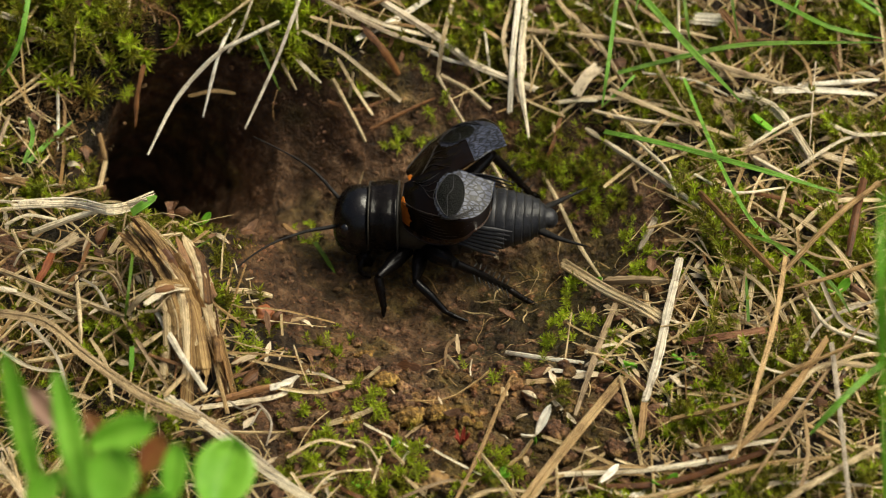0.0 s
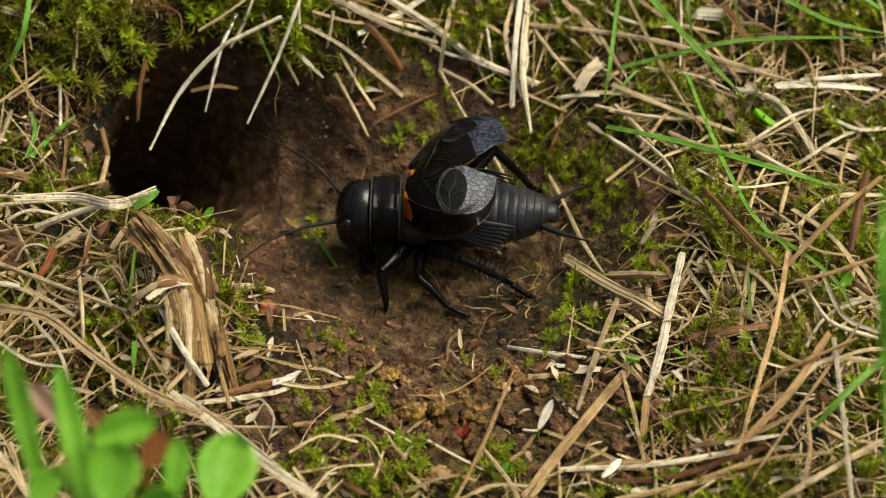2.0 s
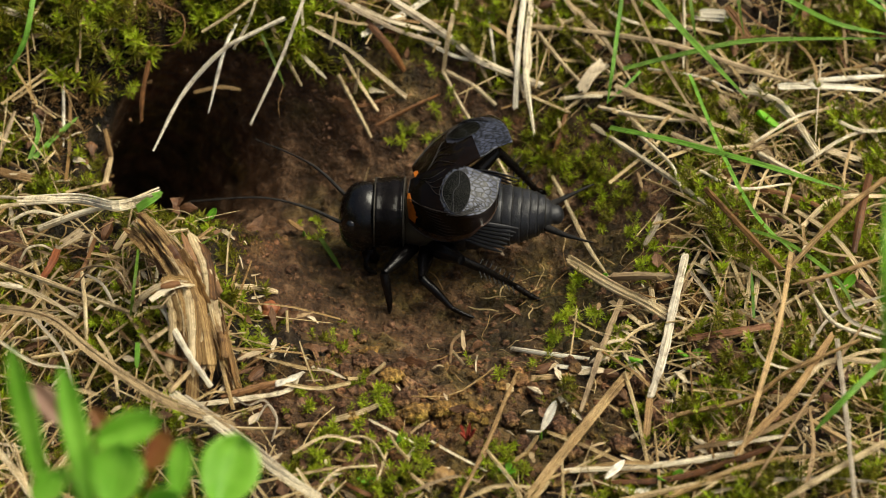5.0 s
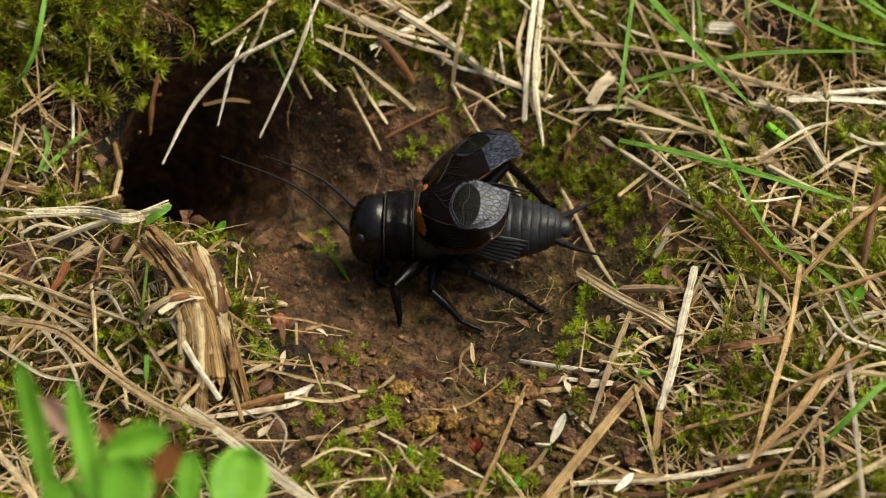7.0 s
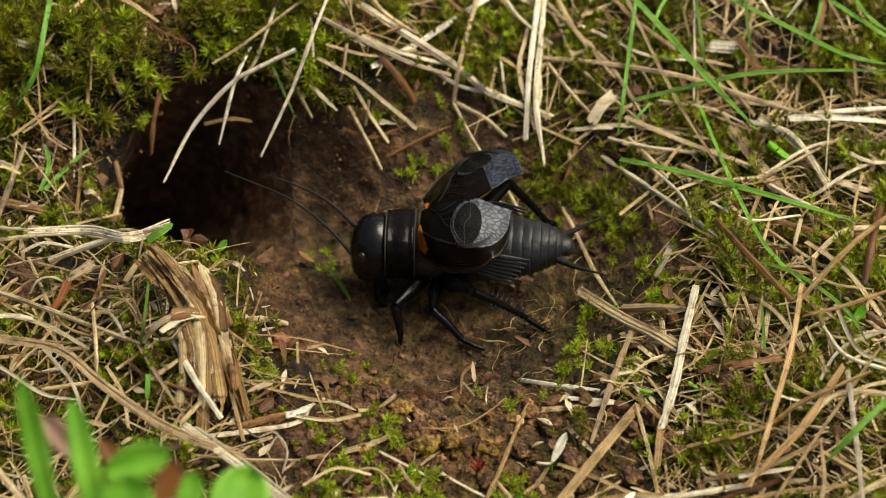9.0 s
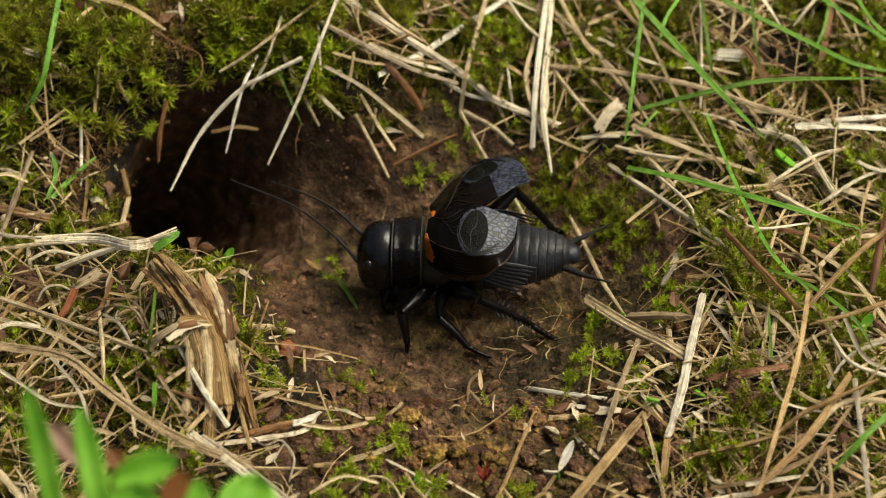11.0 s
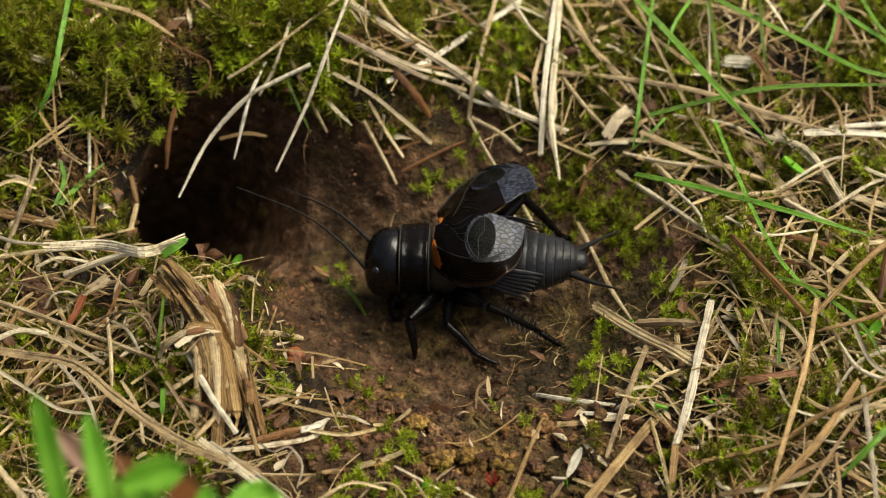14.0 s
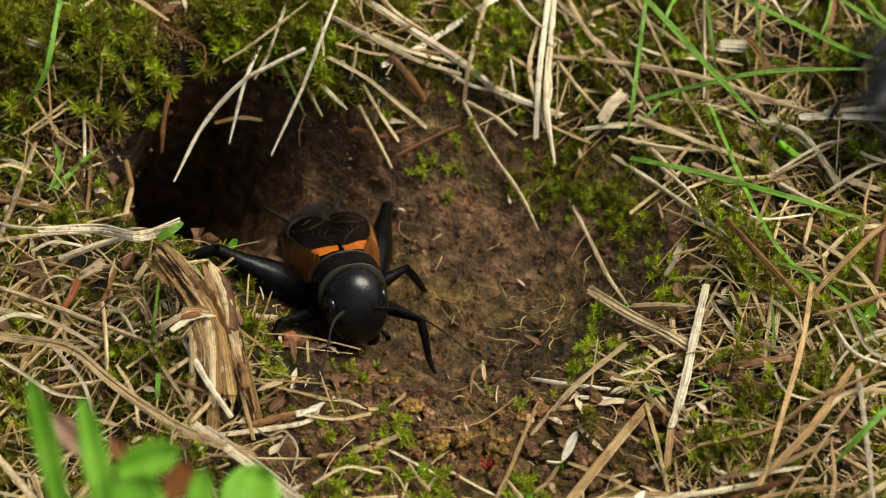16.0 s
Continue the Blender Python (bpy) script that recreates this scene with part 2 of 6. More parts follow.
FEELER = chitin_material("feeler_black", (0.004, 0.0035, 0.003), (0.01, 0.008, 0.007), 0.75, 2500)
RIM = chitin_material("pale_plate_edge", (0.01, 0.009, 0.007), (0.04, 0.034, 0.024), 0.55, 1500)


# ---- mesh helpers (plan in millimetres, meshes in metres) ----
def mesh(name, verts, faces, mat, uvs=None, smooth=True, scale=MM):
    me = bpy.data.meshes.new(name)
    me.from_pydata([tuple(c * scale for c in v) for v in verts], [], faces)
    me.materials.append(mat)
    if uvs is not None:
        lay = me.uv_layers.new(name="uv")
        idx = np.empty(len(me.loops), dtype=np.int32)
        me.loops.foreach_get("vertex_index", idx)
        lay.data.foreach_set("uv", np.asarray(uvs, dtype=np.float32)[idx].ravel())
    if smooth:
        me.polygons.foreach_set("use_smooth", [True] * len(me.polygons))
    me.update()
    return me


def part(name, me, parent, label="", at=(0, 0, 0)):
    ob = new(name, me)
    ob.parent = parent
    ob.location = [c * MM for c in at]
    if label:
        ob["label"] = label
    return ob


def curve_points(pts, n):
    """n + 1 points on a smooth line through the given ones."""
    p = [Vector(q) for q in pts]
    p = [p[0] * 2 - p[1]] + p + [p[-1] * 2 - p[-2]]
    out = []
    spans = len(p) - 3
    for i in range(n + 1):
        f = i / n * spans
        k = min(int(f), spans - 1)
        u = f - k
        a, b, c, d = p[k:k + 4]
        out.append(0.5 * (2 * b + (c - a) * u + (2 * a - 5 * b + 4 * c - d) * u * u + (3 * b - a - 3 * c + d) * u ** 3))
    return out


def strand(pts, width, thick, sides=6, n=10, ends=(0.7, 0.4), roll=0.0, mid=1.0, profile=None, rough=0.0, up=(0.0, -0.5, 1.0), crease=0.0, jag=0.0, ribs=0.0):
    """A flattened tube along a line: its width and thickness, its ends as shares of them. Returns verts, faces, uvs."""
    line = curve_points(pts, n)
    verts, faces, uvs = [], [], []
    ref = Vector(up)
    for i, q in enumerate(line):
        tangent = (line[min(i + 1, n)] - line[max(i - 1, 0)]).normalized()
        side = tangent.cross(ref)
        if side.length < 1e-4:
            side = tangent.cross(Vector((1, 0.3, 0)))
        side.normalize()
        normal = side.cross(tangent)
        s = i / n
        if profile:
            w = profile(s)
        else:
            w = (ends[0] + (mid - ends[0]) * min(1, s * 4)) if s < 0.5 else (ends[1] + (mid - ends[1]) * min(1, (1 - s) * 4))
        if rough:
            w *= 1 + rough * noise.noise(q * 1.7)
        a0 = roll + 0.35 * noise.noise(q * 0.09)
        for k in range(sides):
            a = 2 * math.pi * k / sides
            rib = 1 + ribs * (1 if k % 2 else -1)
            u, v = math.cos(a) * width / 2 * w, math.sin(a) * thick / 2 * w * rib
            v += crease * width * w * (math.cos(a) ** 2 - 0.5)
            u, v = u * math.cos(a0) - v * math.sin(a0), u * math.sin(a0) + v * math.cos(a0)
            tear = jag * noise.noise(Vector((q.x * 3 + k * 1.7, k * 2.3, i))) if i in (0, n) else 0.0
            verts.append(q + side * u + normal * v + tangent * tear)
            uvs.append((k / sides, s * (line[-1] - line[0]).length / 10))
    for i in range(n):
        for k in range(sides):
            a, b = i * sides + k, i * sides + (k + 1) % sides
            faces.append((a, b, b + sides, a + sides))
    for i, turn in ((0, -1), (n, 1)):
        o = len(verts)
        verts.extend(verts[i * sides:(i + 1) * sides])
        uvs.extend(uvs[i * sides:(i + 1) * sides])
        faces.append(tuple(range(o, o + sides))[::turn])
    return verts, faces, uvs


class Heap:
    """Collects many small forms into one mesh."""

    def __init__(self):
        self.v, self.f, self.u = [], [], []

    def add(self, verts, faces, uvs):
        o = len(self.v)
        self.v.extend(verts)
        self.u.extend(uvs)
        self.f.extend(tuple(i + o for i in face) for face in faces)

    def mesh(self, name, mat, smooth=True):
        return mesh(name, self.v, self.f, mat, self.u, smooth)


def loft(rings, sides=20, power=2.0):
    """Rings (x, half width, half height, centre height, squareness) along x, closed at both ends."""
    verts, faces, uvs = [], [], []
    for i, (x, hw, hh, zc, *_) in enumerate(rings):
        for k in range(sides):
            a = 2 * math.pi * k / sides
            c, s = math.cos(a), math.sin(a)
            e = 2 / power
            verts.append((x, hw * math.copysign(abs(c) ** e, c), zc + hh * math.copysign(abs(s) ** e, s)))
            uvs.append((k / sides, i / len(rings)))
    n = len(rings)
    for i in range(n - 1):
        for k in range(sides):
            a, b = i * sides + k, i * sides + (k + 1) % sides
            faces.append((a, a + sides, b + sides, b))
    faces.append(tuple(range(sides)))
    faces.append(tuple((n - 1) * sides + k for k in range(sides))[::-1])
    return verts, faces, uvs


# ---- the ground: turf, a bare hollow before the burrow, a mossy bank behind it ----
def step(a, b, x):
    u = min(1.0, max(0.0, (x - a) / (b - a)))
    return u * u * (3 - 2 * u)


def land(x, y):
    """Height of the ground over the plan, without the burrow; all in millimetres."""
    z = 3.5 + 0.04 * max(-60, min(60, y))
    far = 1 - step(55, 130, math.hypot(x, y))
    r = math.hypot((x - 0.5) / 25, (y - 1.0) / 22)
    z -= 7.0 * (1 - step(0.35, 1.15, r))
    z += 9.0 * far * step(13, 24, y) * (1 - step(-14, 2, x)) * (1 - step(45, 90, y))
    z += 4.0 * far * step(14, 34, y) * step(-14, 2, x)
    z += 6.5 * math.exp(-((x + 29) / 6.5) ** 2 - ((y + 13) / 11) ** 2)
    z += 2.5 * math.exp(-((x - 36) / 12) ** 2 - ((y + 14) / 16) ** 2)
    return z


def burrow(x, y):
    """Depth of the burrow under the land."""
    r = math.hypot((x + 26.8) / 12.5, (y - 11.8) / 12.6)
    ramp_in = math.hypot((x + 19.5) / 15.0, (y - 13.6) / 11.8)
    return 22.0 * (1 - step(0.15, 1.0, r)) + 6.5 * (1 - step(0.3, 1.15, ramp_in))


def ground_height(x, y):
    return land(x, y) - burrow(x, y)


def turf(x, y):
    """How far a place is turf and not bare soil or burrow, 0 to 1."""
    r = math.hypot((x - 1.0) / 25.0, (y - 1.0) / 23.0)
    wob = 0.16 * noise.noise(Vector((x, y, 3)) * 0.18)
    low = math.hypot((x + 1) / 21, (y + 26) / 12)
    edge = 1.2 * step(6, 12, y) * (1 - step(-16, -8, x))
    bare = step(0.82, 1.1, r + wob) * (0.16 + 0.84 * step(0.75, 1.1, low + wob))
    return bare * (1 - step(1.5 + edge, 4.0 + edge, burrow(x, y)))


def relief(x, y, z):
    p = Vector((x, y, z))
    return 0.8 * noise.noise(p * 0.31) + 0.65 * noise.noise(p * 0.77 + Vector((3, 1, 2))) + 0.32 * noise.noise(p * 1.37 + Vector((9, 4, 6)))


def build_ground():
    def axis(lo, hi, pitch):
        inner = np.arange(lo, hi + 0.01, pitch)
        far = [2, 5, 9, 14, 20, 28, 38, 50, 66, 86, 120, 200, 400, 1000, 3000, 10000, 40000]
        return np.concatenate([[lo - d for d in far[::-1]], inner, [hi + d for d in far]])

    xs, ys = axis(-56, 56, 0.34), axis(-48, 60, 0.36)
    verts, plan_of = [], []
    for y in ys:
        for x in xs:
            b = burrow(x, y)
            z = land(x, y) - b
            near = abs(x) < 70 and abs(y) < 80
            d = max(0.0, b - 3.0)
            px, py = x - 0.45 * d, y + 0.75 * d
            if near:
                z += relief(px, py, z) * (1 - 0.75 * step(3, 12, b))
                rough = 0.35 + 0.5 * step(3, 12, b)
                px += rough * noise.noise(Vector((px, py, z + 70)) * 0.6)
                py += rough * noise.noise(Vector((px, py, z + 170)) * 0.6)
            verts.append((px, py, z))
            plan_of.append((x, y))
    nx = len(xs)
    faces = [(j * nx + i, j * nx + i + 1, (j + 1) * nx + i + 1, (j + 1) * nx + i)
             for j in range(len(ys) - 1) for i in range(nx - 1)]
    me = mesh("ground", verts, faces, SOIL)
    # humus under moss and straw, with the gaps' shade put into its colour
    me.materials.append(SHADED_HUMUS)
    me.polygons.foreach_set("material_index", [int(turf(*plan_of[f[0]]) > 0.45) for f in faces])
    ob = new("ground", me)
    tagged(ob, "damp reddish-brown bare soil with a dark cricket burrow", "ground", kind="structure")


build_ground()


# ---- dry straws, each lying on the turf ----
def one(name, pts, mat, label, category, group, width, thick, **shape):
    """A blade or straw as a thing of its own, with its origin at its middle."""
    mid = Vector(pts[len(pts) // 2])
    v, f, u = strand([Vector(p) - mid for p in pts], width, thick, **shape)
    ob = new(name, mesh(name, v, f, mat, u))
    ob.location = mid * MM
    return tagged(ob, label, category, group)


STRAW_WORDS = {
    "pale_straw": "pale dry grass straw lying on moss and soil",
    "tan_straw": "tan dry grass straw lying on the turf",
    "brown_straw": "brown withered grass stalk lying on the turf",
    "weathered_straw": "grey weathered grass straw lying on the turf",
    "bleached_straw": "bleached whitish grass straw lying on the turf",
    "aged_straw": "aged golden-brown grass straw lying across the turf",
    "reddish_straw": "reddish-brown woody grass stem lying in the turf",
    "rust_sheath": "rust-red withered leaf sheath lying in the turf",
    "bleached_husk": "bleached white grass husk lying on the soil",
}


def straw(mat, width, *pts):
    rnd = random.Random(int(pts[0][0] * 31 + pts[0][1] * 77))
    mid = Vector(pts[len(pts) // 2])
    heap = Heap()
    width *= 0.62 if width < 1.45 else 0.8
    strips = 1 if width < 1.15 else 7
    stem = 0.96 < width < 1.15
    across = Vector(pts[-1]) - Vector(pts[0])
    across = across.cross(Vector((0, -0.5, 1))).normalized()
    for k in range(strips):
        # broad straws are split into fibrous strips that part a little
        off = (k - (strips - 1) / 2) * width / strips * 0.62
        w = width if strips == 1 else width / strips * rnd.uniform(0.9, 1.5)
        line = []
        for i, p in enumerate(pts):
            part_off = off * (1 + (0.2 if i == len(pts) - 1 else 0.0))
            line.append(Vector(p) - mid + across * part_off + Vector((0, 0, rnd.uniform(-0.12, 0.12) * (strips > 1))))
        if strips > 1:
            line[0] = line[0].lerp(line[1], rnd.uniform(0, 0.14))
            line[-1] = line[-1].lerp(line[-2], rnd.uniform(0, 0.14))
        heap.add(*strand(line, w, w * (rnd.uniform(0.5, 0.7) if stem else rnd.uniform(0.2, 0.4)), sides=12, n=18, ends=(rnd.uniform(0.8, 1.05), rnd.uniform(0.35, 1.0)),
                         roll=rnd.uniform(-0.4, 0.4), rough=0.3, crease=0.0 if stem else rnd.uniform(-0.34, 0.34), jag=0.6 * w, ribs=0.22))
    ob = new("straw", heap.mesh("straw", mat, False))
    ob.location = mid * MM
    return tagged(ob, STRAW_WORDS[mat.name], "straw", "dry straws round the burrow")


def blade(width, *pts):
    return one("grass_blade", pts, GREEN, "fresh green grass blade arching over dry straw", "grass blade", "green grass blades",
               width * 0.64, width * 0.16, sides=10, n=24, ends=(0.9, 0.3), roll=0.2, crease=0.22)


straw(STRAW, 0.6, (-46.6, 21.6, 14.3), (-43.8, 20.8, 13.9), (-41.4, 20.3, 12.6))
straw(STRAW, 0.5, (-46.8, 22.0, 14.6), (-44.0, 20.8, 14.3), (-41.7, 20.3, 13.2))
straw(GREY, 0.8, (-51.1, 19.6, 11.6), (-47.2, 19.8, 11.9), (-43.5, 19.8, 12.4), (-39.4, 20.6, 12.4))
straw(BLEACHED, 0.55, (-40.4, 16.9, 8.3), (-40.4, 14.8, 5.7), (-40.3, 11.6, 4.0))
straw(BROWN, 0.8, (-31.3, 19.1, 9.5), (-32.0, 17.1, 7.0), (-32.3, 15.3, 4.1))
straw(BLEACHED, 0.75, (-16.8, 21.7, 13.3), (-20.7, 20.3, 12.0), (-23.6, 19.0, 10.9), (-27.7, 16.4, 7.2), (-30.7, 10.9, 4.0))
straw(BLEACHED, 0.7, (-21.7, 22.9, 12.6), (-23.3, 19.5, 10.5), (-25.0, 15.5, 5.3))
straw(BLEACHED, 0.6, (-12.5, 30.4, 16.6), (-14.7, 22.8, 15.1), (-17.1, 18.5, 10.5), (-20.4, 13.4, 5.5))
straw(TAN, 0.7, (-26.8, 19.3, 4.8), (-24.0, 19.7, 5.2), (-21.7, 19.5, 5.0))
straw(BROWN, 0.25, (-40.0, 28.4, 16.6), (-30.7, 23.3, 14.3), (-27.6, 21.8, 13.4), (-28.4, 19.8, 11.3), (-33.7, 20.3, 10.9))
straw(TAN, 0.5, (-13.5, 27.8, 17.6), (-20.7, 22.8, 14.7), (-23.1, 21.4, 13.6), (-25.6, 20.6, 12.3))
straw(TAN, 0.18, (-17.0, 17.2, 7.6), (-17.5, 16.1, 6.2), (-17.4, 15.5, 4.5))
straw(TAN, 0.9, (-36.1, 14.6, 3.6), (-35.3, 11.7, 2.5))
straw(TAN, 0.9, (-35.3, 11.5, 2.5), (-35.6, 8.7, 2.4), (-35.9, 6.2, 1.9))
straw(TAN, 1.8, (-50.6, 8.1, 4.8), (-46.5, 6.9, 4.8), (-43.5, 5.8, 5.0), (-40.2, 7.3, 2.5))
straw(STRAW, 1.9, (-43.5, -2.2, 9.4), (-37.0, -2.7, 10.1), (-32.3, -7.2, 13.5), (-28.6, 0.0, 8.6))
straw(STRAW, 1.1, (-41.0, -5.3, 8.4), (-35.7, -4.8, 10.5), (-29.1, -6.1, 13.8))
straw(TAN, 0.8, (-49.6, 0.1, 5.5), (-46.2, 0.8, 5.5), (-42.9, 0.9, 6.0), (-40.4, 3.2, 4.4))
straw(GREY, 0.9, (-48.4, -0.2, 5.0), (-46.8, 8.9, 5.3), (-46.2, 11.5, 5.9), (-45.5, 14.5, 6.4))
straw(TAN, 0.6, (-17.4, 21.6, 11.0), (-16.6, 19.9, 9.3), (-15.1, 18.6, 6.4))
straw(STRAW, 0.7, (-16.2, 20.8, 10.9), (-14.4, 19.5, 9.2), (-12.4, 18.8, 7.2))
straw(TAN, 0.8, (-11.2, 19.0, 7.6), (-9.3, 17.1, 4.5), (-7.7, 15.8, 1.4))
straw(BLEACHED, 0.7, (-14.4, 21.4, 12.4), (-10.5, 19.8, 11.0), (-7.5, 19.3, 8.2), (-3.9, 18.8, 4.6))
straw(TAN, 0.6, (-10.6, 19.9, 9.7), (-8.7, 18.4, 6.6), (-6.9, 17.4, 3.8))
straw(BROWN, 1.4, (-8.1, 22.4, 12.3), (-5.7, 21.1, 9.8), (-4.1, 20.4, 7.0))
straw(GREY, 0.9, (-23.4, 31.4, 15.8), (-11.1, 23.2, 14.5), (-5.1, 22.7, 10.9), (-0.2, 23.4, 8.2))
straw(BLEACHED, 1.3, (-15.2, 31.4, 15.8), (-5.7, 26.2, 12.2), (0.4, 24.0, 8.9), (4.0, 21.8, 7.2), (10.7, 19.4, 5.7))
straw(TAN, 0.6, (-11.3, 22.2, 13.7), (-11.6, 20.9, 12.0), (-12.0, 20.2, 10.2))
straw(STRAW, 0.5, (-15.6, 30.8, 15.7), (-15.0, 23.3, 14.5), (-14.9, 21.7, 13.3), (-14.8, 20.8, 11.5))
straw(TAN, 0.6, (-9.0, 19.5, 8.1), (-9.2, 18.7, 6.7), (-9.4, 18.3, 5.5))
straw(BROWN, 0.6, (-7.1, 16.6, 2.4), (-3.6, 18.1, 3.5), (-0.2, 19.9, 4.0))
straw(STRAW, 0.8, (0.4, 21.7, 5.7), (3.4, 20.3, 4.8), (5.8, 18.9, 3.3))
straw(BLEACHED, 0.6, (0.1, 21.6, 5.7), (2.8, 17.6, 2.7), (6.1, 13.2, 0.2), (8.1, 8.8, -1.2))
straw(TAN, 0.8, (3.4, 36.1, 11.9), (1.7, 27.9, 10.7), (0.7, 23.8, 9.1), (0.1, 21.6, 5.7))
straw(BLEACHED, 0.5, (5.0, 27.4, 9.6), (5.4, 23.9, 8.2), (5.9, 21.3, 5.4))
straw(BLEACHED, 1.1, (9.9, 36.1, 11.9), (8.9, 27.8, 10.7), (8.2, 22.0, 8.2), (7.9, 17.7, 3.9))
straw(STRAW, 1.1, (10.3, 36.1, 11.9), (9.7, 27.8, 10.7), (9.0, 20.2, 7.4), (9.9, 14.8, 2.9))
straw(BLEACHED, 0.7, (9.3, 37.2, 11.0), (8.1, 28.5, 9.9), (7.2, 23.2, 8.8), (8.9, 18.5, 4.7))
straw(STRAW, 0.6, (8.7, 27.8, 9.7), (9.5, 21.4, 7.9), (8.6, 18.5, 5.7))
straw(BLEACHED, 1.0, (9.8, 25.1, 9.3), (16.8, 23.9, 9.4), (25.3, 21.9, 9.2), (33.6, 18.8, 8.3), (40.2, 16.9, 7.5))
straw(TAN, 0.7, (9.0, 37.2, 11.0), (11.8, 28.8, 10.0), (13.2, 24.9, 8.9), (16.8, 21.0, 7.5), (20.4, 17.9, 6.2))
straw(BLEACHED, 0.7, (7.2, 36.8, 11.4), (13.6, 28.1, 10.2), (16.9, 24.2, 9.1), (18.6, 21.5, 8.2), (20.5, 18.5, 6.7))
straw(TAN, 0.7, (10.2, 25.0, 8.8), (12.2, 21.9, 7.9), (14.7, 19.3, 6.4))
straw(TAN, 0.6, (17.8, 34.9, 12.9), (20.5, 27.0, 11.5), (22.8, 21.4, 9.6), (25.0, 16.4, 8.3), (27.9, 10.5, 7.1))
straw(TAN, 0.8, (12.8, 18.2, 4.9), (18.5, 17.5, 6.2), (28.1, 15.2, 6.2))
straw(STRAW, 0.9, (18.5, 18.2, 6.8), (25.0, 14.1, 6.8), (32.6, 10.8, 6.1))
straw(GREY, 0.6, (18.2, 15.8, 5.2), (22.0, 14.3, 5.8), (28.0, 13.5, 5.9))
straw(STRAW, 0.9, (17.9, 13.3, 3.8), (21.3, 9.2, 4.4), (24.6, 4.8, 5.1), (28.6, -0.6, 5.8))
straw(BROWN, 0.8, (13.3, 17.0, 3.7), (12.5, 14.6, 2.2), (11.6, 12.9, 0.3))
straw(TAN, 0.7, (13.1, 17.0, 4.1), (15.2, 17.8, 5.6))
straw(TAN, 0.9, (18.8, 16.1, 5.7), (20.8, 13.3, 5.5), (22.8, 10.6, 4.9))
straw(BLEACHED, 2.4, (29.7, 17.3, 6.3), (32.1, 11.9, 6.3), (34.5, 7.4, 5.7))
straw(STRAW, 1.3, (33.1, 18.2, 6.7), (37.0, 13.5, 6.6), (39.5, 8.0, 6.2))
straw(BLEACHED, 1.2, (36.0, 17.2, 7.5), (41.4, 17.0, 7.7), (46.9, 16.6, 7.4))
straw(BLEACHED, 0.9, (38.9, 18.8, 6.9), (47.5, 19.1, 7.4))
straw(TAN, 0.9, (30.5, 20.5, 6.9), (35.7, 19.9, 7.2))
straw(BLEACHED, 0.3, (40.6, 20.0, 9.2), (39.8, 13.9, 8.2), (39.2, 8.9, 7.2))
straw(TAN, 0.5, (41.5, 14.6, 7.2), (38.0, 12.2, 7.2), (32.2, 8.9, 6.2))
straw(AGED, 1.0, (26.9, -0.9, 9.9), (29.8, -8.2, 11.8), (33.5, -15.0, 12.3))
straw(BROWN, 1.6, (29.5, -0.2, 5.9), (34.1, -1.8, 6.3))
straw(TAN, 0.6, (24.6, 5.2, 4.8), (28.8, 6.5, 6.1))
straw(GREY, 1.1, (22.8, 2.3, 3.0), (22.0, 0.3, 2.7), (21.1, -1.0, 1.8))
straw(TAN, 0.6, (33.1, 5.1, 6.3), (35.1, 0.9, 6.6))
straw(TAN, 0.7, (36.0, 1.6, 7.5), (35.1, -1.5, 6.8))
straw(STRAW, 1.3, (40.3, 8.9, 6.1), (43.9, 7.3, 6.1))
straw(TAN, 0.5, (43.1, 9.0, 7.1), (41.7, 3.4, 8.2), (41.0, -1.3, 7.6))
straw(BROWN, 1.3, (43.4, -1.6, 12.4), (42.0, -7.2, 12.8), (41.0, -11.4, 11.1))
straw(AGED, 0.9, (44.7, -3.1, 13.3), (39.7, -9.0, 14.2), (34.0, -15.0, 12.3))
straw(BLEACHED, 2.2, (26.5, 27.4, 9.1), (31.2, 27.0, 9.0))
straw(BROWN, 1.5, (30.7, 27.2, 10.5), (32.1, 24.9, 9.8), (33.5, 23.1, 8.2))
straw(BROWN, 0.4, (31.9, 27.2, 10.5), (34.2, 24.9, 9.8), (37.4, 24.2, 8.5))
straw(BROWN, 1.2, (41.5, 36.1, 11.9), (39.7, 27.9, 10.7), (38.9, 24.2, 8.5))
straw(TAN, 0.7, (11.3, 12.6, -0.0), (13.3, 7.7, -0.8), (15.2, 2.0, -1.1), (17.4, -4.2, 0.0))
straw(TAN, 0.8, (-48.9, -6.5, 6.2), (-45.2, -8.1, 6.2), (-38.8, -12.1, 7.2), (-30.6, -19.0, 10.3))
straw(STRAW, 1.7, (-47.1, -18.1, 10.8), (-43.7, -18.9, 10.8), (-38.1, -21.5, 12.1), (-33.7, -25.5, 11.5), (-27.3, -29.7, 9.9), (-19.8, -31.2, 7.3))
straw(STRAW, 1.5, (-26.4, -27.6, 8.4), (-20.7, -32.7, 8.2), (-15.7, -37.4, 8.0), (-11.1, -40.3, 6.9))
straw(GREY, 0.9, (-25.0, -26.5, 6.4), (-19.2, -31.6, 6.3), (-13.0, -38.7, 7.0))
straw(TAN, 0.7, (-36.2, -11.0, 7.9), (-35.3, -16.9, 9.1), (-35.0, -20.2, 7.5))
straw(GREY, 0.35, (-38.5, -11.9, 6.8), (-35.7, -12.2, 9.7), (-32.2, -15.0, 12.3), (-30.7, -17.0, 11.2))
straw(GREY, 0.3, (-37.5, -13.4, 7.1), (-34.1, -13.1, 11.5), (-31.6, -15.0, 12.7), (-29.9, -18.2, 10.4))
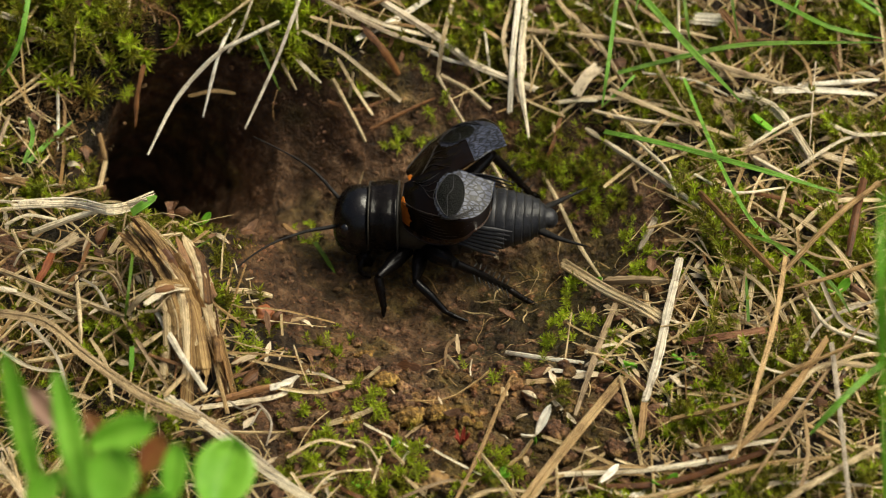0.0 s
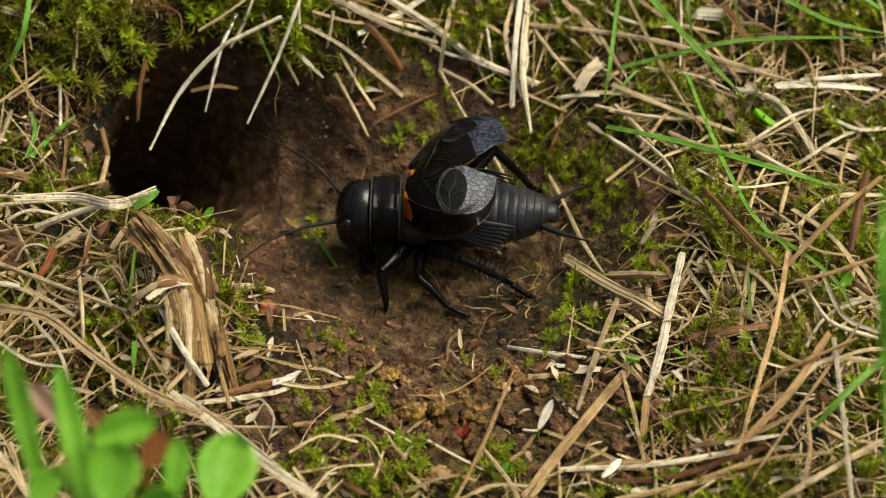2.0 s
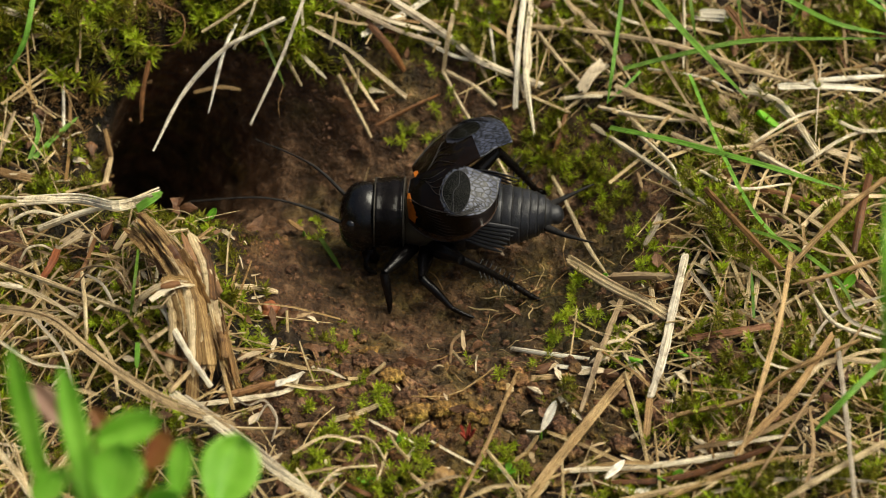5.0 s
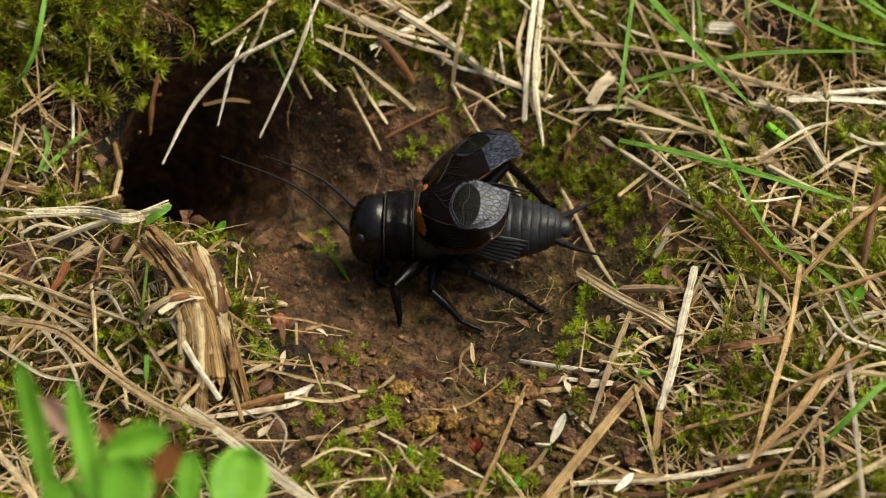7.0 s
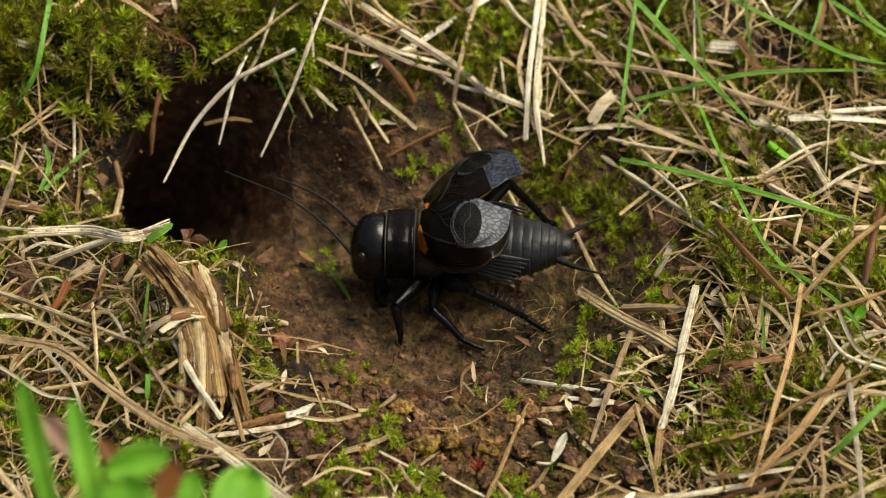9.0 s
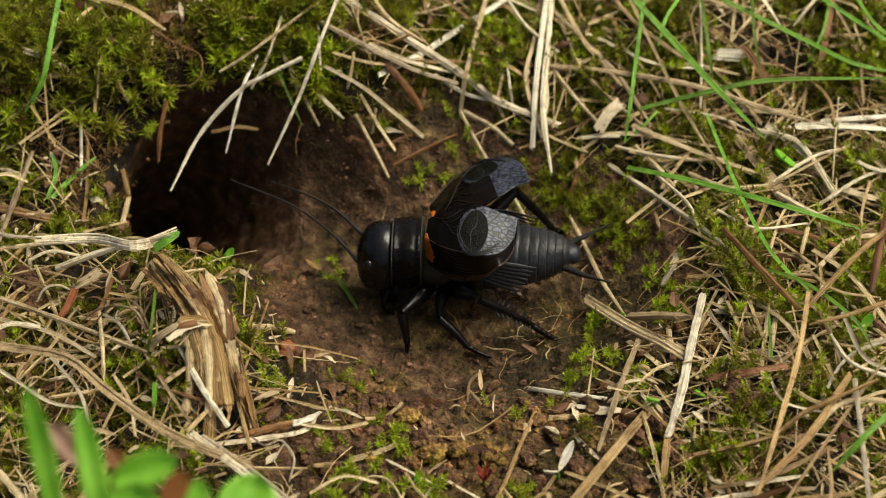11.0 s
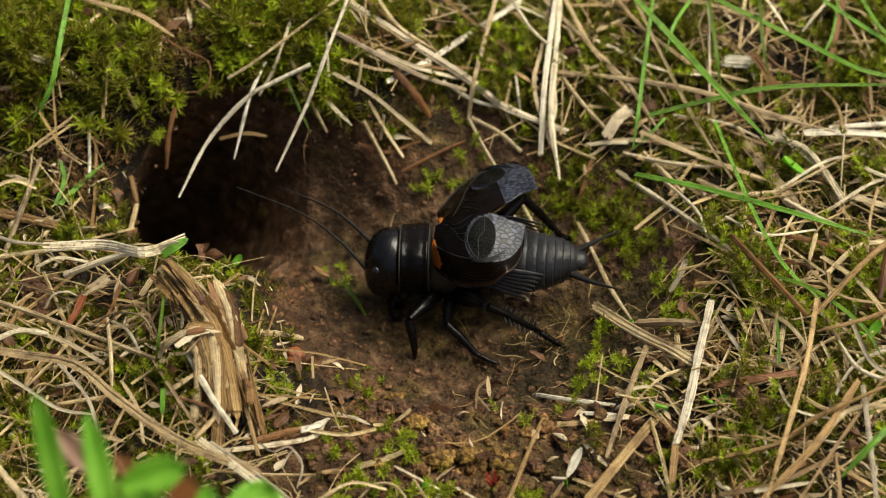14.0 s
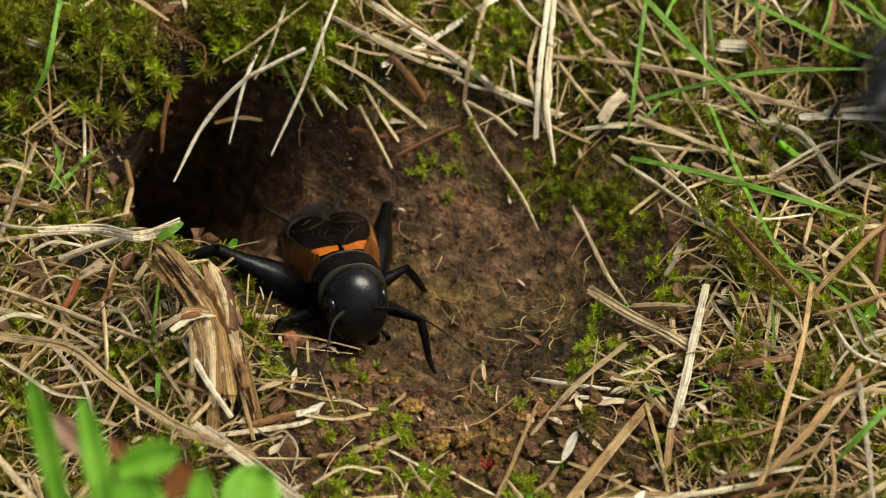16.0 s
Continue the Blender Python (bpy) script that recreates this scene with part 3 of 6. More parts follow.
straw(GREY, 0.5, (-36.5, -9.9, 6.7), (-33.9, -14.2, 9.6), (-32.3, -17.1, 9.2))
straw(TAN, 0.7, (-29.5, -22.2, 8.8), (-26.8, -20.6, 9.8), (-24.5, -17.8, 9.1))
straw(GREY, 0.6, (-30.8, -19.1, 10.2), (-28.3, -22.9, 8.9), (-26.1, -24.9, 6.1))
straw(BLEACHED, 1.0, (-27.4, -18.9, 10.8), (-25.1, -22.4, 8.8), (-22.6, -25.0, 6.2))
straw(STRAW, 0.9, (-26.6, -25.9, 6.4), (-24.0, -22.8, 7.2))
straw(TAN, 0.6, (-29.3, -18.8, 10.7), (-26.3, -18.7, 10.9), (-23.2, -16.7, 8.4))
straw(TAN, 1.0, (-30.4, -18.8, 10.4), (-28.9, -18.7, 12.7), (-26.7, -18.4, 13.8), (-24.3, -17.1, 12.2))
straw(GREY, 0.5, (-49.4, -1.9, 5.4), (-45.5, -3.6, 5.4), (-41.8, -5.8, 5.9), (-38.2, -7.0, 5.9))
straw(RUST, 1.3, (-39.2, -5.8, 6.0), (-39.7, -8.3, 6.1), (-40.6, -9.7, 5.4))
straw(WHITE, 1.5, (-39.8, -5.5, 5.5), (-36.7, -3.3, 6.2))
straw(TAN, 1.1, (-32.9, -9.0, 9.1), (-31.4, -7.2, 10.5))
straw(BROWN, 1.2, (-21.6, -24.6, 4.1), (-19.1, -23.8, 4.4), (-16.1, -22.4, 4.1))
straw(WHITE, 1.2, (-16.4, -22.8, 4.2), (-15.0, -22.2, 4.2), (-13.8, -20.8, 3.7))
straw(STRAW, 0.9, (-24.0, -25.8, 4.4), (-19.1, -24.7, 4.1), (-15.3, -23.4, 3.8), (-14.1, -21.3, 3.7))
straw(BROWN, 0.6, (-28.1, -22.5, 8.6), (-24.6, -22.9, 7.4))
straw(TAN, 0.3, (-17.2, -18.7, 3.4), (-14.3, -19.9, 3.3), (-11.4, -19.8, 2.8))
straw(STRAW, 0.6, (-13.8, -17.6, 2.6), (-12.8, -19.6, 3.0))
straw(TAN, 0.9, (-10.8, -26.5, 2.9), (-8.0, -25.8, 3.3), (-5.2, -23.9, 3.0))
straw(STRAW, 0.4, (-7.2, -26.4, 2.9), (-4.6, -28.5, 3.3), (-2.3, -29.6, 2.8))
straw(STRAW, 0.7, (-4.4, -25.4, 2.9), (-1.9, -26.4, 2.9))
straw(TAN, 0.4, (-10.6, -31.1, 3.3), (-8.7, -30.1, 4.5), (-6.5, -31.0, 4.5), (-4.6, -34.6, 3.1))
straw(STRAW, 0.4, (-2.4, -28.2, 2.9), (0.9, -31.0, 3.2), (4.3, -33.0, 2.8))
straw(TAN, 0.4, (-5.1, -29.2, 2.8), (-5.9, -33.2, 3.2), (-7.0, -36.6, 2.5))
straw(STRAW, 0.5, (-2.7, -30.2, 3.1), (-3.5, -31.5, 2.7))
straw(GREY, 0.35, (-20.4, -25.1, 4.8), (-19.0, -26.2, 4.8), (-17.4, -25.4, 4.6), (-16.3, -26.7, 3.7))
straw(GREY, 0.35, (-18.2, -27.2, 3.5), (-17.1, -25.9, 4.5), (-16.1, -27.7, 4.4), (-16.6, -29.3, 2.9))
straw(TAN, 1.1, (-45.7, -31.7, 10.2), (-41.9, -36.7, 10.0), (-39.7, -40.2, 10.9), (-37.7, -43.6, 10.8))
straw(TAN, 1.0, (-38.4, -29.5, 10.4), (-35.4, -35.2, 11.1), (-33.7, -37.0, 10.1))
straw(TAN, 2.0, (13.0, 0.3, -1.4), (17.2, -6.9, 2.0), (20.4, -12.2, 4.9), (22.8, -14.9, 5.4))
straw(BLEACHED, 1.4, (17.5, -5.4, 1.5), (20.7, -7.2, 3.5), (23.7, -8.6, 4.7))
straw(BLEACHED, 1.4, (24.8, -6.4, 5.7), (23.0, -14.9, 6.2), (21.8, -20.5, 5.6), (20.4, -25.1, 4.8))
straw(TAN, 1.2, (20.3, -25.3, 4.8), (20.0, -27.9, 4.6), (19.8, -29.6, 3.5))
straw(TAN, 1.7, (18.8, -21.0, 4.4), (15.2, -26.9, 5.0), (11.2, -33.0, 4.7), (8.1, -37.8, 4.0))
straw(TAN, 0.7, (7.7, -19.1, 2.2), (6.2, -24.3, 3.5), (4.2, -30.9, 3.9), (1.5, -37.9, 4.0))
straw(STRAW, 0.7, (11.4, -23.5, 3.1), (13.7, -26.6, 3.1))
straw(BLEACHED, 0.9, (7.0, -13.1, -1.0), (10.0, -15.8, 1.2), (14.7, -18.2, 2.9))
straw(BLEACHED, 0.8, (10.4, -18.6, 2.3), (15.3, -20.0, 3.2))
straw(TAN, 0.9, (8.9, -20.7, 2.7), (13.4, -20.6, 3.1))
straw(TAN, 0.9, (17.3, -8.5, 1.1), (19.2, -13.0, 3.4), (21.4, -16.1, 4.0))
straw(TAN, 0.9, (21.3, -8.5, 3.0), (21.4, -12.9, 4.2), (21.6, -16.0, 3.9))
straw(BROWN, 0.5, (27.2, -5.2, 5.3), (28.1, -10.0, 6.0), (28.8, -13.8, 5.7))
straw(GREY, 0.7, (25.2, -7.7, 4.7), (26.5, -10.9, 5.3), (27.7, -13.7, 5.3))
straw(REDDISH, 1.2, (24.4, -18.0, 5.6), (30.4, -18.0, 6.9), (36.6, -17.2, 7.3))
straw(STRAW, 0.6, (22.1, -22.3, 4.1), (25.5, -20.6, 4.9), (28.9, -18.8, 5.4))
straw(GREY, 0.6, (22.7, -23.3, 3.7), (23.6, -26.1, 3.3))
straw(STRAW, 0.6, (25.3, -24.9, 4.4), (32.0, -21.8, 6.0))
straw(AGED, 0.8, (22.8, -27.6, 4.8), (29.9, -27.5, 7.3), (33.6, -26.3, 9.8), (40.4, -24.2, 12.0))
straw(AGED, 0.8, (34.4, -13.7, 13.4), (32.8, -21.7, 12.5), (30.4, -29.2, 10.1), (28.4, -34.9, 7.4))
straw(AGED, 1.2, (38.0, -22.1, 10.5), (33.4, -29.2, 9.3), (27.8, -34.9, 7.4))
straw(AGED, 0.7, (43.3, -13.8, 12.7), (38.6, -16.4, 13.2), (34.3, -17.0, 12.2))
straw(GREY, 0.8, (38.4, -22.7, 10.4), (38.5, -33.2, 9.7), (38.5, -42.3, 8.9))
straw(TAN, 0.6, (35.2, -16.0, 7.3), (37.2, -20.9, 6.7))
straw(STRAW, 1.0, (28.6, -32.3, 4.7), (21.5, -33.4, 4.3), (11.8, -33.3, 3.2))
straw(BROWN, 1.1, (32.8, -31.0, 4.6), (22.6, -34.8, 4.0), (14.5, -34.7, 3.1))
straw(TAN, 1.0, (16.7, -37.9, 4.0), (25.2, -36.0, 4.6), (33.4, -34.5, 4.6))
straw(GREY, 0.7, (28.8, -21.2, 5.5), (29.2, -26.4, 4.4))
straw(TAN, 0.9, (32.0, -9.8, 6.8), (30.9, -15.6, 5.9))
straw(TAN, 0.9, (35.5, -29.5, 6.3), (40.0, -32.7, 5.8))
straw(STRAW, 0.7, (27.5, -32.1, 5.6), (33.5, -31.2, 6.0))
straw(GREY, 0.6, (34.8, -5.4, 7.1), (36.9, -14.7, 8.4), (38.0, -19.4, 6.9))
straw(TAN, 0.8, (30.6, -10.8, 6.0), (29.8, -5.8, 5.9), (31.5, -4.8, 6.5))
straw(GREY, 0.6, (35.3, -22.2, 6.5), (38.4, -17.5, 8.1), (44.1, -14.8, 8.5))
straw(TAN, 0.9, (42.9, -25.0, 9.6), (37.0, -25.4, 10.0), (32.9, -29.7, 8.2))
straw(STRAW, 0.6, (29.4, -37.1, 5.2), (35.7, -28.4, 8.5), (41.6, -20.6, 11.4))
straw(TAN, 0.7, (22.5, -35.7, 3.6), (27.9, -37.1, 3.6))
straw(GREY, 0.6, (25.1, -8.1, 4.9), (23.7, -12.8, 4.8))
straw(TAN, 0.8, (26.4, -14.6, 5.0), (30.9, -14.7, 6.0))
straw(BLEACHED, 1.0, (6.0, 35.3, 10.9), (-1.5, 28.3, 10.5), (-3.9, 25.4, 10.9), (-8.7, 21.4, 11.1))
straw(TAN, 0.6, (-13.5, 22.1, 13.7), (-8.7, 21.9, 12.3), (-3.9, 24.7, 10.7))
straw(TAN, 0.7, (-4.0, 35.4, 12.5), (4.1, 28.5, 9.9), (7.1, 25.7, 9.0), (10.8, 26.0, 8.7))
straw(STRAW, 0.6, (1.2, 37.2, 11.0), (15.7, 28.5, 9.9), (21.2, 25.5, 9.2), (27.3, 25.0, 8.8))
straw(TAN, 0.7, (21.2, 24.4, 8.6), (24.2, 25.5, 9.2), (30.3, 24.4, 8.6))
straw(BLEACHED, 0.5, (22.2, 20.3, 7.3), (27.7, 19.3, 7.0), (31.2, 17.5, 6.6))
straw(TAN, 0.6, (37.4, 24.4, 8.6), (39.9, 20.7, 7.8), (40.1, 15.2, 6.2))
straw(BROWN, 0.6, (37.8, 27.1, 9.5), (41.9, 24.4, 8.6), (43.5, 20.3, 7.3))
straw(TAN, 0.7, (42.0, 16.0, 6.3), (45.2, 11.4, 6.5), (46.6, 8.4, 6.0))
straw(STRAW, 0.8, (33.3, 8.2, 6.2), (36.4, 5.5, 6.3), (40.3, 2.9, 6.3))
straw(TAN, 0.9, (36.8, -3.6, 7.0), (40.5, -0.0, 7.5), (45.8, 0.8, 7.1))
straw(TAN, 1.0, (-19.4, -2.2, 0.0), (-17.3, 0.6, -1.5), (-15.0, 3.0, -2.6))
straw(TAN, 0.9, (-20.8, -9.5, 4.2), (-18.9, -8.4, 3.0), (-16.9, -7.6, 1.5))
straw(GREY, 0.5, (2.4, -9.3, -2.5), (1.1, -11.8, -1.5), (0.8, -16.6, 0.6))
straw(STRAW, 0.55, (0.9, -13.4, -1.0), (2.2, -17.1, 0.8))
straw(STRAW, 0.3, (3.8, -12.4, -1.8), (3.4, -16.6, 0.6), (3.4, -19.4, 1.8))
straw(WHITE, 2.2, (14.8, 17.6, 6.4), (16.0, 18.9, 7.8), (17.5, 20.4, 8.2))
straw(TAN, 0.7, (-19.0, 22.9, 13.1), (-17.8, 21.1, 11.4), (-17.2, 20.0, 9.2))
straw(STRAW, 0.6, (-17.9, 30.3, 16.7), (-19.8, 23.5, 14.5), (-20.8, 21.8, 12.4), (-22.3, 20.4, 10.1))
straw(BROWN, 0.6, (-11.8, 18.1, 5.2), (-8.8, 17.5, 4.5), (-5.1, 18.8, 4.9))
straw(TAN, 0.8, (-12.4, 31.6, 15.6), (-5.1, 26.5, 11.9), (-2.7, 25.3, 10.2), (2.8, 25.7, 9.0))
straw(STRAW, 0.6, (4.7, 24.5, 8.5), (4.2, 21.9, 6.7), (5.3, 20.4, 4.7))
straw(TAN, 0.7, (2.2, 27.1, 9.5), (5.9, 24.9, 8.9), (8.9, 22.7, 7.7))
straw(BLEACHED, 0.7, (-2.7, 23.5, 9.3), (1.0, 22.6, 7.3), (5.3, 22.1, 6.5))
straw(STRAW, 0.8, (-9.6, 23.3, 13.9), (-5.7, 23.4, 11.5), (-0.9, 24.4, 8.9))
straw(STRAW, 0.8, (24.3, -31.5, 4.5), (29.7, -31.2, 5.8), (35.8, -28.9, 7.4))
straw(TAN, 0.9, (21.3, -37.5, 4.1), (29.5, -34.5, 5.5), (37.6, -34.1, 6.7))
straw(GREY, 0.7, (25.7, -36.9, 4.2), (32.7, -35.8, 4.9), (41.8, -36.5, 5.3))
straw(TAN, 1.0, (42.1, -34.3, 8.5), (37.1, -37.6, 8.3), (31.7, -40.5, 7.0))
straw(STRAW, 0.7, (33.9, -39.7, 6.1), (35.3, -34.9, 7.6), (35.5, -28.9, 7.4))
straw(TAN, 0.8, (31.5, -20.1, 7.6), (35.0, -23.8, 8.3), (39.3, -24.5, 9.0))
straw(TAN, 0.7, (29.1, -7.3, 6.2), (32.7, -12.0, 7.3), (35.5, -18.8, 7.0))
straw(GREY, 0.7, (38.3, -11.5, 8.4), (40.0, -17.8, 8.4), (43.6, -19.9, 8.2))
straw(BROWN, 0.8, (32.0, 2.9, 6.3), (37.1, 0.4, 7.1), (41.5, -2.4, 6.6))
straw(TAN, 0.9, (36.4, -0.9, 6.7), (39.9, -6.3, 8.0), (42.8, -12.5, 7.8))
straw(STRAW, 0.6, (37.6, 6.4, 6.2), (42.6, 9.8, 7.1), (46.8, 11.2, 7.0))
straw(TAN, 0.7, (24.4, 12.0, 5.5), (28.3, 9.2, 6.1), (33.1, 9.5, 6.2))
straw(STRAW, 0.7, (-48.5, -9.6, 6.1), (-44.9, -10.8, 6.1), (-40.5, -13.0, 6.7), (-36.1, -17.0, 7.6))
straw(GREY, 0.6, (-40.8, -15.6, 6.1), (-37.5, -20.9, 6.9), (-36.1, -24.8, 6.1))
straw(TAN, 0.6, (-34.1, -19.8, 8.1), (-32.2, -23.5, 8.0), (-31.5, -26.7, 6.6))
straw(STRAW, 0.6, (-47.7, -16.4, 6.8), (-44.0, -19.3, 6.8), (-40.1, -22.4, 6.8), (-36.7, -23.5, 7.2))
straw(BROWN, 0.7, (-35.4, -5.0, 6.7), (-36.1, -9.6, 7.3), (-37.8, -11.6, 6.1))
straw(GREY, 0.9, (-38.2, -4.0, 5.3), (-35.5, -3.9, 6.2))
straw(STRAW, 0.6, (-44.5, -1.2, 5.5), (-42.3, -0.2, 5.9), (-39.4, 0.1, 5.0))
straw(TAN, 0.5, (-41.6, -7.7, 5.3), (-38.8, -13.0, 6.7), (-35.0, -16.3, 8.4))
straw(STRAW, 0.4, (-43.1, -7.0, 5.3), (-42.2, -6.5, 6.7), (-40.8, -6.1, 6.8), (-39.8, -5.5, 5.5))
straw(GREY, 0.5, (-41.2, -12.4, 5.2), (-40.1, -11.2, 6.0), (-38.6, -8.5, 6.2))
straw(WHITE, 1.3, (15.8, -34.1, 3.0), (18.3, -32.7, 3.3), (20.0, -33.0, 3.1))
straw(WHITE, 1.0, (16.4, -35.1, 2.9), (18.8, -35.9, 3.1), (20.7, -34.8, 3.0))
straw(TAN, 0.5, (-14.4, -31.9, 4.2), (-11.2, -30.2, 4.7), (-7.9, -30.7, 4.3))
straw(TAN, 0.4, (-12.1, -36.8, 4.0), (-10.0, -34.5, 4.7), (-6.3, -33.5, 4.2))
straw(GREY, 0.6, (-3.5, -36.6, 3.6), (0.9, -34.9, 4.1), (3.6, -35.1, 3.7))
straw(TAN, 0.6, (2.5, -37.1, 3.6), (5.2, -36.0, 4.1), (9.5, -35.7, 3.5))
straw(BROWN, 0.8, (-9.4, -35.2, 3.7), (-7.8, -36.6, 4.0), (-6.3, -36.8, 3.4))
straw(STRAW, 0.8, (10.0, 36.1, 11.9), (11.1, 33.2, 11.8), (13.3, 27.6, 11.0), (17.5, 22.5, 8.6))
straw(STRAW, 0.5, (26.5, 36.1, 11.9), (26.3, 30.5, 11.4), (26.1, 24.5, 10.1), (25.9, 20.1, 7.6))
straw(STRAW, 0.6, (31.8, 36.1, 11.9), (32.1, 35.6, 11.9), (33.3, 33.2, 11.8), (35.0, 30.1, 10.7))
straw(STRAW, 0.6, (40.9, 36.1, 11.9), (39.0, 33.2, 11.8), (37.6, 31.1, 11.7), (36.5, 30.1, 10.7))
straw(STRAW, 1.0, (31.6, 17.2, 7.1), (36.1, 15.0, 7.2), (39.2, 8.2, 6.6))
straw(STRAW, 0.6, (33.0, 9.6, 6.5), (37.8, 13.0, 7.2), (42.1, 14.9, 6.6))
straw(STRAW, 0.7, (16.7, 16.3, 5.4), (20.8, 14.2, 6.1), (25.8, 13.3, 6.1))
straw(STRAW, 0.8, (13.1, 17.8, 5.3), (14.9, 17.6, 5.8), (17.2, 17.5, 5.9))
straw(STRAW, 0.8, (15.3, 36.1, 11.9), (15.9, 35.2, 11.9), (19.4, 29.4, 11.5), (24.2, 25.5, 10.0))
straw(STRAW, 0.6, (4.1, 36.1, 11.9), (4.7, 34.7, 11.9), (7.1, 29.4, 11.5), (10.8, 26.6, 9.9))
straw(STRAW, 0.6, (40.0, 36.1, 11.9), (41.1, 32.1, 11.7), (43.1, 25.9, 10.5), (43.5, 20.5, 7.9))
straw(STRAW, 0.7, (41.6, 12.4, 7.1), (44.4, 10.3, 7.5), (48.7, 11.2, 7.0))
straw(STRAW, 0.5, (26.9, 5.3, 6.5), (30.7, 1.8, 7.3), (36.1, 3.0, 6.8))
straw(STRAW, 0.6, (20.8, 12.1, 5.4), (24.0, 6.6, 6.1), (25.1, 2.8, 5.2))
straw(STRAW, 0.5, (34.9, -4.3, 8.0), (37.9, -8.7, 8.7), (42.5, -8.9, 7.8))
straw(STRAW, 0.7, (36.7, -15.6, 9.3), (38.6, -19.4, 9.2), (43.1, -20.6, 8.2))
straw(STRAW, 0.5, (30.4, -19.3, 7.5), (31.8, -23.1, 7.6), (36.2, -24.3, 7.2))
straw(TAN, 0.6, (-10.4, 31.1, 16.1), (-10.0, 30.4, 15.9), (-7.5, 26.9, 14.4), (-3.9, 26.4, 11.6))
straw(STRAW, 0.6, (-30.8, 30.3, 16.7), (-29.4, 28.9, 16.7), (-25.6, 25.9, 16.0), (-21.4, 25.5, 15.6))
straw(TAN, 0.8, (-45.1, 30.3, 16.7), (-39.6, 28.0, 16.6), (-35.2, 25.9, 16.8), (-31.5, 24.5, 14.9))
straw(GREY, 0.7, (-49.9, 3.4, 6.0), (-49.6, 3.2, 6.0), (-47.0, 1.4, 6.6), (-44.1, 1.5, 6.2))
straw(TAN, 0.7, (-50.6, 9.7, 6.3), (-50.3, 9.8, 6.3), (-47.9, 10.4, 6.9), (-45.6, 10.0, 6.1))
straw(STRAW, 0.8, (-48.0, -13.6, 7.0), (-47.5, -13.3, 7.0), (-45.0, -12.2, 7.4), (-42.2, -11.9, 6.7))
moved_stick = straw(GREY, 1.0, (18.2, -10.1, 2.9), (15.8, -18.8, 4.6), (13.6, -25.9, 3.7))
moved_stick["label"] = "grey-brown twig leaning across the soil"
blade(0.9, (-42.5, 28.0, 18.6), (-43.2, 21.0, 16.7), (-44.1, 17.7, 13.6), (-46.1, 16.5, 10.3))
blade(1.2, (17.1, 30.6, 16.4), (22.4, 23.8, 14.4), (26.3, 17.7, 13.6), (31.6, 9.2, 13.1))
blade(0.9, (19.3, 17.9, 9.4), (26.1, 17.9, 11.7), (33.2, 17.7, 13.6), (46.9, 16.1, 15.3))
blade(0.7, (20.5, 34.9, 12.9), (19.4, 27.0, 11.5), (18.4, 20.0, 9.2), (17.7, 16.6, 5.6))
blade(1.0, (17.6, 10.1, 8.1), (24.3, 4.8, 11.0), (32.4, -1.5, 13.7), (40.6, -5.4, 13.9))
blade(0.6, (26.3, 34.9, 12.9), (26.8, 27.0, 11.5), (27.4, 23.7, 8.4))
blade(0.9, (24.5, 32.7, 14.8), (36.8, 25.3, 12.9), (42.0, 21.5, 12.7), (47.6, 20.2, 12.2))
blade(0.8, (38.6, 30.8, 14.5), (45.6, 25.3, 12.9), (47.9, 23.6, 12.3))
blade(0.7, (26.4, 17.9, 8.6), (29.4, 5.2, 8.2), (32.0, -3.9, 8.8), (35.4, -8.7, 8.4))
blade(0.7, (31.1, -7.1, 10.0), (34.7, -10.6, 11.4), (38.8, -15.1, 11.2), (40.7, -18.0, 9.8))
blade(0.5, (21.3, 20.0, 7.2), (19.7, 17.9, 7.0), (17.9, 17.2, 5.4))
blade(0.5, (-19.3, 21.0, 11.7), (-18.0, 18.7, 9.9), (-16.8, 17.2, 7.5))
blade(0.5, (-30.0, -13.2, 13.3), (-30.1, -17.7, 13.1), (-30.6, -19.4, 10.1))
blade(0.8, (-29.7, -22.4, 9.7), (-29.8, -24.1, 7.8))
blade(0.8, (-43.5, 8.6, 5.0), (-42.8, 11.7, 5.8), (-43.4, 14.0, 6.5))
blade(1.0, (-43.1, 8.9, 4.8), (-41.1, 12.1, 4.9), (-38.8, 14.5, 5.6))
blade(0.6, (-25.5, -9.4, 9.5), (-25.9, -1.0, 4.8))
blade(1.0, (42.0, -31.1, 16.9), (38.0, -35.9, 17.4), (34.7, -37.9, 14.2))
blade(0.5, (31.0, -16.4, 6.9), (30.9, -12.2, 9.1))
blade(1.6, (-30.6, -6.6, 12.4), (-29.2, -6.4, 13.5), (-28.2, -5.0, 13.3))
blade(0.8, (-13.0, 4.4, -2.6), (-12.0, 2.4, -2.5), (-10.7, -0.7, -2.1))
blade(0.4, (-25.2, -10.4, 10.4), (-23.8, -8.6, 9.8), (-22.8, -2.6, 5.2))
blade(0.6, (31.7, 32.7, 14.8), (31.7, 32.2, 14.7), (31.6, 25.5, 14.0), (32.3, 21.9, 10.8))
blade(0.7, (42.1, 32.7, 14.8), (42.6, 31.4, 14.6), (44.6, 26.2, 14.2), (47.8, 23.5, 13.3))
blade(0.5, (40.6, 33.8, 13.8), (40.4, 32.5, 13.7), (39.2, 26.4, 13.3), (37.4, 23.2, 11.2))
blade(0.6, (25.2, 33.8, 13.8), (24.3, 32.0, 13.7), (22.3, 27.8, 13.7), (21.4, 25.2, 11.9))
# tall blades close to the lens
blade(1.4, (45.0, -50.5, 1.5), (40.9, -48.4, 15.2), (33.9, -68.4, 58.8), (33.3, -63.1, 69.7)).data.materials[0] = LEAF


